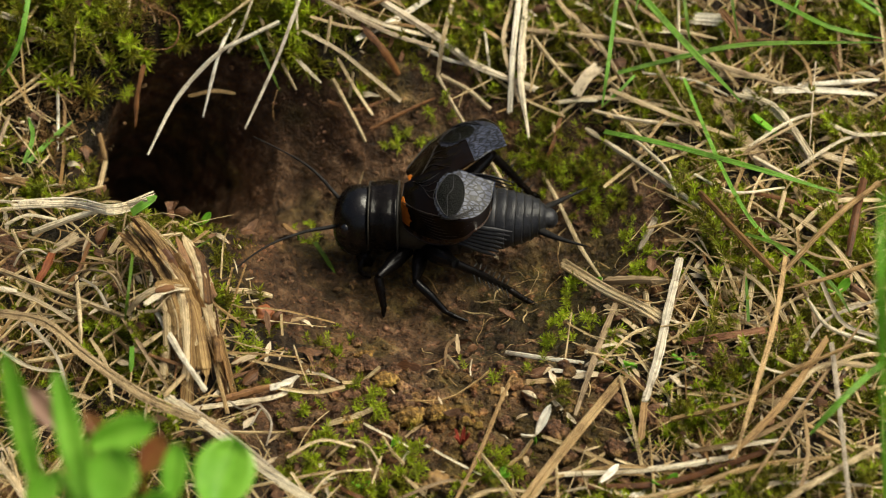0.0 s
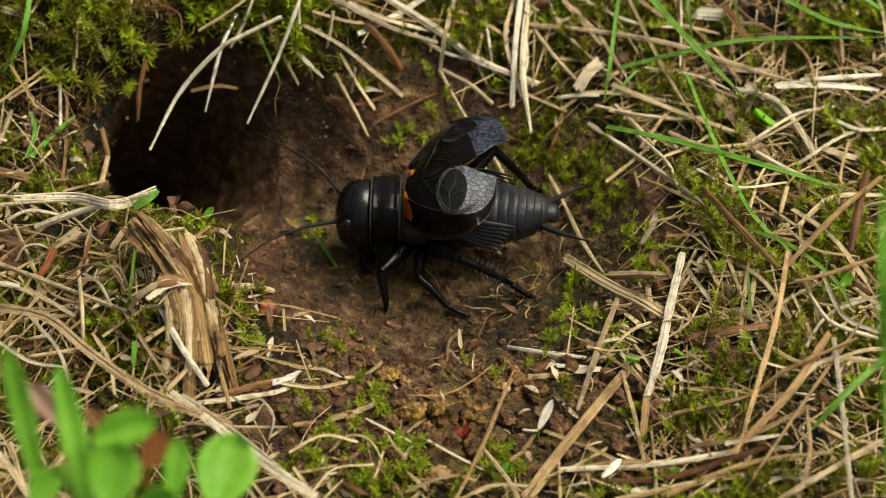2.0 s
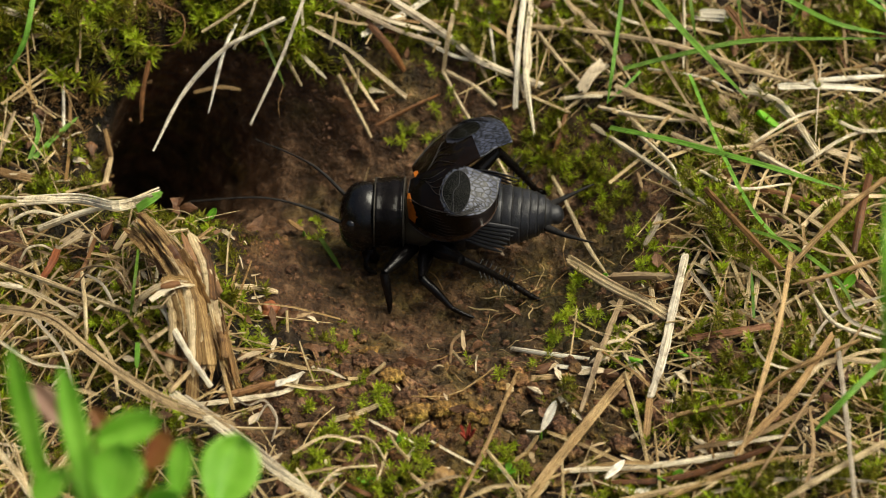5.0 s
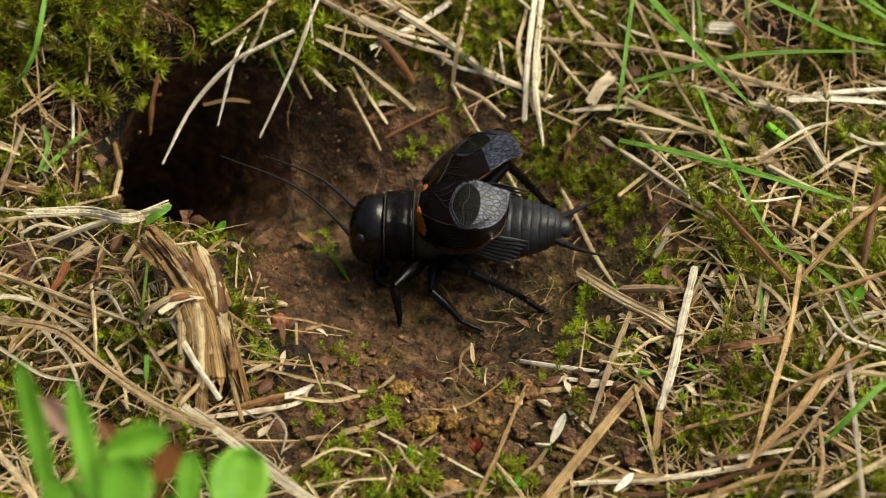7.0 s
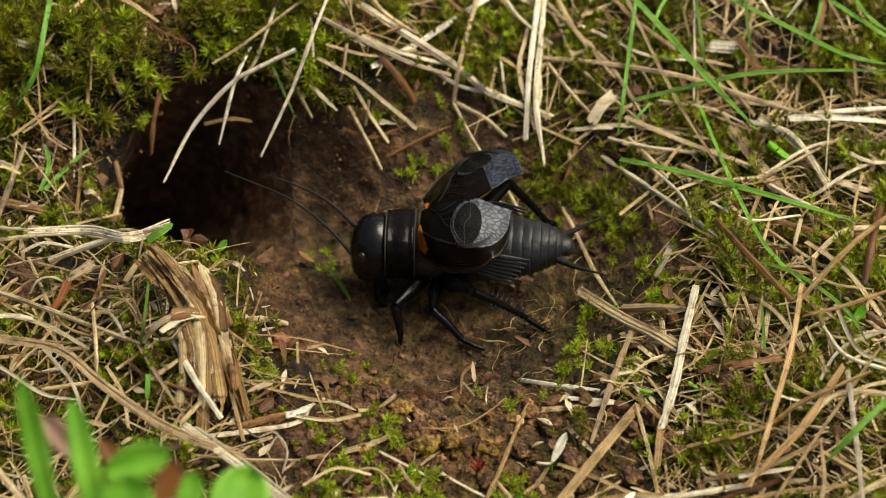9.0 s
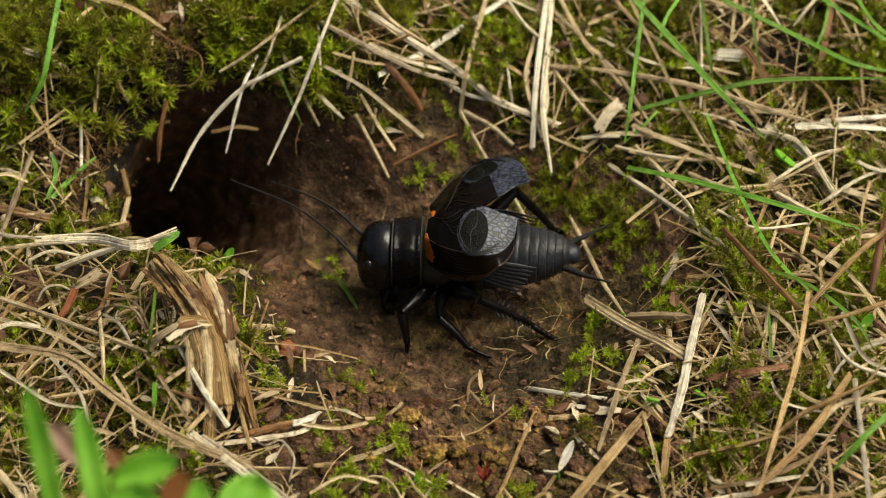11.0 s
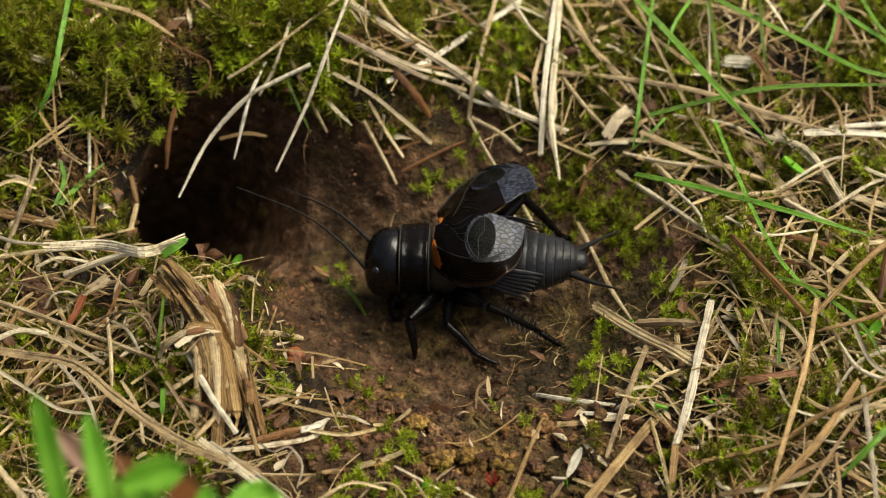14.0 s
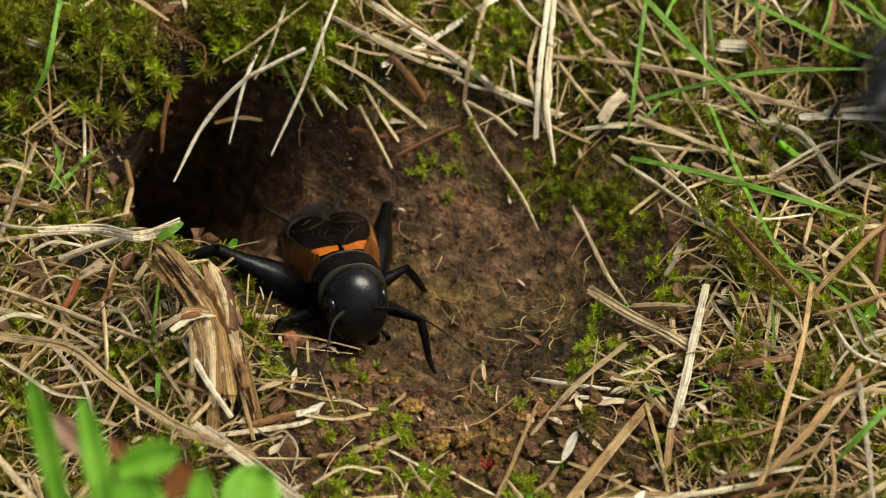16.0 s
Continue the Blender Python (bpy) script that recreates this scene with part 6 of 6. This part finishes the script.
def singing_cricket():
    insect = new("singing_cricket")
    tagged(insect, "black field cricket singing with its wings raised on bare soil", "cricket", "two crickets at the burrow")
    torso(insect)
    wings = (wing(insect, 1, (3.74, -0.36, 9.96), 9.54, 4.6, 4.1, 0.95, DARK_VEIN, 0.125, (0.7, 1.75), None, 1.56, 0.25, 0.6, mirror=(0.58, 0.56, 0.15, 0.42)),
             wing(insect, -1, (3.24, -1.43, 9.1), 10.9, 6.1, 2.7, 0.5, DARK_VEIN, 0.05, (0.1, 0.5), None, 0.15, 0.5, 0.66, mirror=(0.6, 0.7, 0.17, 0.2)))
    for sgn in (1, -1):
        # the folded hindwing shows as ribbed strips along the flank
        heap = Heap()
        for k in range(7):
            a = Vector((-0.8, sgn * (3.5 + 0.05 * k), 8.4 - 0.32 * k))
            b = Vector((-7.6 + 0.28 * k, sgn * (3.7 + 0.08 * k), 7.3 - 0.5 * k))
            heap.add(*strand([a, a.lerp(b, 0.5) + Vector((0, sgn * 0.35, 0.25)), b], 0.55, 0.2, sides=6, n=10, ends=(1, 0.3), up=(0, sgn * 1.0, 0.4)))
        part("hindwing", heap.mesh("hindwing", VEIN), insect, "dark ribbed folded hindwing")
    feelers = (feeler(insect, (10.9, 1.5, 5.4), (14.5, 3.2, 5.9), (18.6, 6.0, 5.9), (23.8, 11.0, 4.3)),
               feeler(insect, (10.7, -1.7, 6.4), (13.2, -3.6, 8.2), (15.8, -5.4, 8.8), (20.0, -8.0, 9.0)))
    legs = [
        leg(insect, "front_leg", (3.4, 2.2, 2.9), (6.2, 6.6, 3.2), (5.6, 8.0, 0.2), (5.6, 8.4, -0.9), 0.85, 0.3, 0),
        leg(insect, "middle_leg", (1.9, 2.3, 2.7), (2.3, 6.6, 2.6), (-0.8, 8.3, 0.1), (-3.2, 8.7, -0.9), 0.82, 0.25, 0),
        leg(insect, "hind_leg", (1.0, 2.6, 3.4), (-1.9, 7.6, 6.4), (-7.4, 6.0, 1.2), (-10.4, 6.4, -0.7), 1.05, 0.35, 8),
        leg(insect, "front_leg", (3.4, -2.2, 2.9), (6.0, -6.2, 4.0), (6.8, -8.0, 0.3), (7.6, -8.8, -0.8), 0.85, 0.3, 0),
        leg(insect, "middle_leg", (1.9, -2.3, 2.7), (1.6, -6.6, 3.6), (-0.4, -8.6, 0.3), (-1.6, -9.4, -0.8), 0.82, 0.25, 0),
        leg(insect, "hind_leg", (1.0, -2.6, 3.4), (-5.2, -7.6, 7.6), (-9.4, -8.2, 1.4), (-12.6, -9.0, -0.5), 1.15, 0.35, 6),
    ]
    return insect, wings, feelers, legs


def rival_cricket():
    insect = new("rival_cricket")
    tagged(insect, "black field cricket with folded wings and orange wing roots", "cricket", "two crickets at the burrow")
    torso(insect)
    wings = (wing(insect, 1, (4.2, 0.3, 9.1), 11.4, 4.2, 3.7, 0.95, VEIN_ORANGE, 0.125, (0.0, 0.99), AMBER, 0.0, 0.12, 0.62, WING_DUSKY, FLANK),
             wing(insect, -1, (4.2, -0.3, 9.25), 11.4, 4.2, 3.7, 0.95, VEIN_ORANGE, 0.125, (0.0, 0.99), AMBER, 0.0, 0.12, 0.62, WING_DUSKY, FLANK))
    wings[0].rotation_euler = (radians(-8), radians(-2), radians(2))
    wings[1].rotation_euler = (radians(8), radians(-2), radians(-2))
    feelers = (feeler(insect, (10.9, 1.5, 5.4), (14.5, 3.6, 7.5), (18.6, 6.0, 8.2), (25, 9.0, 8)),
               feeler(insect, (10.7, -1.7, 5.6), (14.2, -3.6, 7.6), (18.8, -5.4, 8.4), (25, -8.0, 8)))
    legs = [
        leg(insect, "front_leg", (4.4, 2.2, 2.9), (9.4, 6.2, 4.4), (11.6, 7.0, 0.6), (12.8, 7.6, -0.3), 0.8, 0.25, 0),
        leg(insect, "middle_leg", (1.9, 2.3, 2.7), (1.8, 7.0, 4.4), (0.6, 8.8, 1.0), (-0.6, 9.6, 0.1), 0.82, 0.25, 0),
        leg(insect, "hind_leg", (1.4, 3.0, 3.0), (-10.6, 5.6, 5.0), (-14.4, 6.6, 1.2), (-17.0, 7.2, 0.1), 1.45, 0.55, 5),
        leg(insect, "front_leg", (4.4, -2.2, 2.9), (8.4, -7.4, 5.0), (10.6, -10.6, 1.2), (11.6, -12.0, 0.2), 0.8, 0.25, 0),
        leg(insect, "middle_leg", (1.9, -2.3, 2.7), (1.8, -7.0, 4.4), (0.6, -8.8, 1.0), (-0.6, -9.6, 0.1), 0.82, 0.25, 0),
        leg(insect, "hind_leg", (1.4, -3.0, 3.0), (-10.6, -5.6, 5.0), (-14.4, -6.6, 1.2), (-17.0, -7.2, 0.1), 1.45, 0.55, 5),
    ]
    return insect, wings, feelers, legs


singer, singer_wings, singer_feelers, singer_legs = singing_cricket()
rival, rival_wings, rival_feelers, rival_legs = rival_cricket()


# ---- what moves ----
def at_plan(x, y, heading, lift=0.0, pitch=0.0, lean=0.0):
    """A cricket's pose over the plan, its head towards heading (degrees)."""
    return pose(x * MM, y * MM, lift * MM, lean, pitch, heading)


def motions():
    walk(singer, [
        (0.0, at_plan(0.36, 2.34, 178.0, -2.5, 0, 0)),
        (3.5, at_plan(0.36, 2.34, 178.0, -2.5, 0, 0)),
        (7.0, at_plan(0.47, 2.22, 178.0, -2.5, 0, 0)),
        (9.0, at_plan(0.47, 2.26, 178.0, -2.5, 0, 0)),
        (12.0, at_plan(0.41, 2.30, 178.0, -2.5, 0, 0)),
        (14.4, at_plan(0.37, 2.28, 178.0, -2.5, 0, 0)),
        (15.1, at_plan(0.36, 2.36, 178.0, -2.5, 0, 0)),
        (15.3, at_plan(1.60, 2.88, 182.0, -3.38, 0, 0)),
        (15.4, at_plan(3.39, 4.36, 178.0, -3.33, 0, 0)),
        (15.5, at_plan(8.13, 4.13, 160.0, -3.33, 0, 0)),
        (15.55, at_plan(9.59, 2.32, 118.0, -2.89, 0, 0)),
        (15.6, at_plan(9.89, 1.75, 76.0, -2.40, 0, 0)),
        (15.7, at_plan(18.56, -10.44, 66.0, 3.63, 0, 0)),
        (15.8, at_plan(32.05, 4.32, 46.0, 8.28, 0, 0)),
        (15.9, at_plan(35.87, 5.36, 52.0, 9.29, 0, 0)),
        (16.0, at_plan(49.41, 17.44, 52.0, 10.53, 0, 0)),
    ])
    walk(rival, [
        (0.0, at_plan(-68.51, -4.75, 0.0, 3.31, 0, 0)),
        (14.2, at_plan(-72.45, 1.12, 0.0, 3.54, 0, 0)),
        (14.3, at_plan(-60.76, 2.9, 0.0, 5.1, 0, -13)),
        (14.4, at_plan(-51.56, 3.5, -2.0, 5.1, 0, -13)),
        (14.5, at_plan(-45.00, 3.3, -4.0, 4.8, 0, -13)),
        (14.6, at_plan(-38.29, 5.9, -8.0, 2.2, 0, -13)),
        (14.7, at_plan(-36.46, 5.8, -10.0, 2.2, 0, -13)),
        (15.1, at_plan(-36.09, 5.3, -10.0, 2.2, 0, -13)),
        (15.2, at_plan(-31.22, 3.8, -16.0, 2.0, 0, -13)),
        (15.3, at_plan(-25.03, 5.30, -20.0, -0.37, 0, -13)),
        (15.4, at_plan(-23.30, 5.75, -16.0, -0.95, 0, -13)),
        (15.5, at_plan(-25.45, 7.81, -14.0, -0.19, 0, -13)),
        (15.6, at_plan(-24.50, 7.46, -16.0, -0.42, 0, -13)),
        (15.7, at_plan(-24.27, 6.02, -30.0, -0.58, 0, -13)),
        (15.8, at_plan(-20.22, 2.90, -47.0, -1.68, 0, 0)),
        (15.9, at_plan(-16.61, 3.66, -62.0, -3.55, -15, 0)),
        (15.96, at_plan(-13.01, -0.81, -73.0, -3.30, -18, 0)),
        (16.0, at_plan(-12.73, -1.39, -74.0, -3.11, -18, 0)),
    ])
    # the song: quick strokes in chirps, the wings held open between them
    chirps = (1.42, 2.45, 2.88, 4.6, 5.3, 6.0, 7.42, 7.88, 8.4, 9.5, 10.1, 10.7, 12.4, 12.88, 14.42, 14.92, 15.3)
    for w, ob in enumerate(singer_wings):
        side = 1 if w == 0 else -1
        here = Vector(ob.location)

        def stroke(k):
            """The wing's pose: 0 held open, 1 drawn together over the back."""
            if w == 0:
                return pose(*here, -19 + k * 12, 6 + k * 2, -9 + k * 11)
            return pose(*here, 18 + k * 5, 22 - k * 3, 18 - k * 15)

        rows = [(0.0, stroke(0.0))]
        for c in chirps:
            rows.append((c - 0.04, stroke(0.0)))
            for k in range(6):
                rows.append((c + k / 30, stroke(0.75 if k % 2 == 0 else 0.1)))
            rows.append((c + 6.5 / 30, stroke(0.0)))
        shut = pose(*here, -52 * side, -5, 7 * side)
        rows = [r for r in rows if r[0] < 15.5] + [(15.5, stroke(0.4)), (15.58, shut), (16.0, shut)]
        walk(ob, rows)
    # feelers
    near, far = singer_feelers
    a, b = Vector(near.location), Vector(far.location)
    walk(near, [(0, pose(*a)), (1.5, pose(*a, 0, -2, 1)), (3.5, pose(*a, 0, 1, 0)), (4.2, pose(*a)), (4.9, pose(*a, 0, -15, -30)),
                (5.8, pose(*a, 0, -30, -62)), (6.5, pose(*a, 0, -29, -62)), (9.0, pose(*a, 0, -30, -64)), (14.3, pose(*a, 0, -30, -63)),
                (15.0, pose(*a, 0, -30, -70)), (16, pose(*a, 0, -10, -20))])
    walk(far, [(0, pose(*b)), (3.5, pose(*b, 0, 1, 1)), (6.5, pose(*b, 0, 2, 6)), (14.3, pose(*b, 0, 2, 5)), (15.0, pose(*b, 0, 4, 16)), (16, pose(*b))])
    # running legs: each swings about its hip
    for k, ob in enumerate(singer_legs):
        h = Vector(ob.location)
        sign = 1 if k in (0, 2, 4) else -1
        rows = [(0, pose(*h)), (15.15, pose(*h))]
        for i, t in enumerate((15.25, 15.35, 15.45, 15.55, 15.65, 15.75, 15.85, 15.95)):
            rows.append((t, pose(*h, 0, 0, sign * (12 if i % 2 else -12))))
        walk(ob, rows + [(16, pose(*h))])
    for k, ob in enumerate(rival_legs):
        h = Vector(ob.location)
        sign = 1 if k in (0, 2, 4) else -1
        rows = [(0, pose(*h)), (14.2, pose(*h))]
        for i, t in enumerate((14.3, 14.4, 14.5, 14.6, 14.7)):
            rows.append((t, pose(*h, 0, 0, sign * (14 if i % 2 else -14))))
        rows += [(14.8, pose(*h)), (15.08, pose(*h))]
        for i, t in enumerate((15.15, 15.25, 15.35, 15.45, 15.55, 15.65, 15.75, 15.85)):
            rows.append((t, pose(*h, 0, 0, sign * (12 if i % 2 else -12))))
        brace = {2: pose(*h, 0, 6, -12), 5: pose(*h, 10, 34, 76), 0: pose(*h, -8, 18, 0), 3: pose(*h, 8, -2, -4)}.get(k, pose(*h))
        half = pose(*h).lerp(brace, 0.5)
        walk(ob, rows + [(15.9, half), (15.96, brace), (16, brace)])
    for k, ob in enumerate(rival_feelers):
        h = Vector(ob.location)
        walk(ob, [(0, pose(*h)), (14.4, pose(*h)), (14.9, pose(*h, 0, 6, 8)), (15.3, pose(*h, 0, -5, -6)), (15.8, pose(*h, 0, 10, 4)), (16, pose(*h, 0, 14, 0))])
    # a twig knocked over by the flight
    m = moved_stick.matrix_basis.copy()
    walk(moved_stick, [(0, m), (15.55, m), (15.65, pose(0.01132, -0.01848, 0.00383, 0, 0, -20.5)), (16.0, pose(0.01132, -0.01848, 0.00383, 0, 0, -20.5))])


motions()
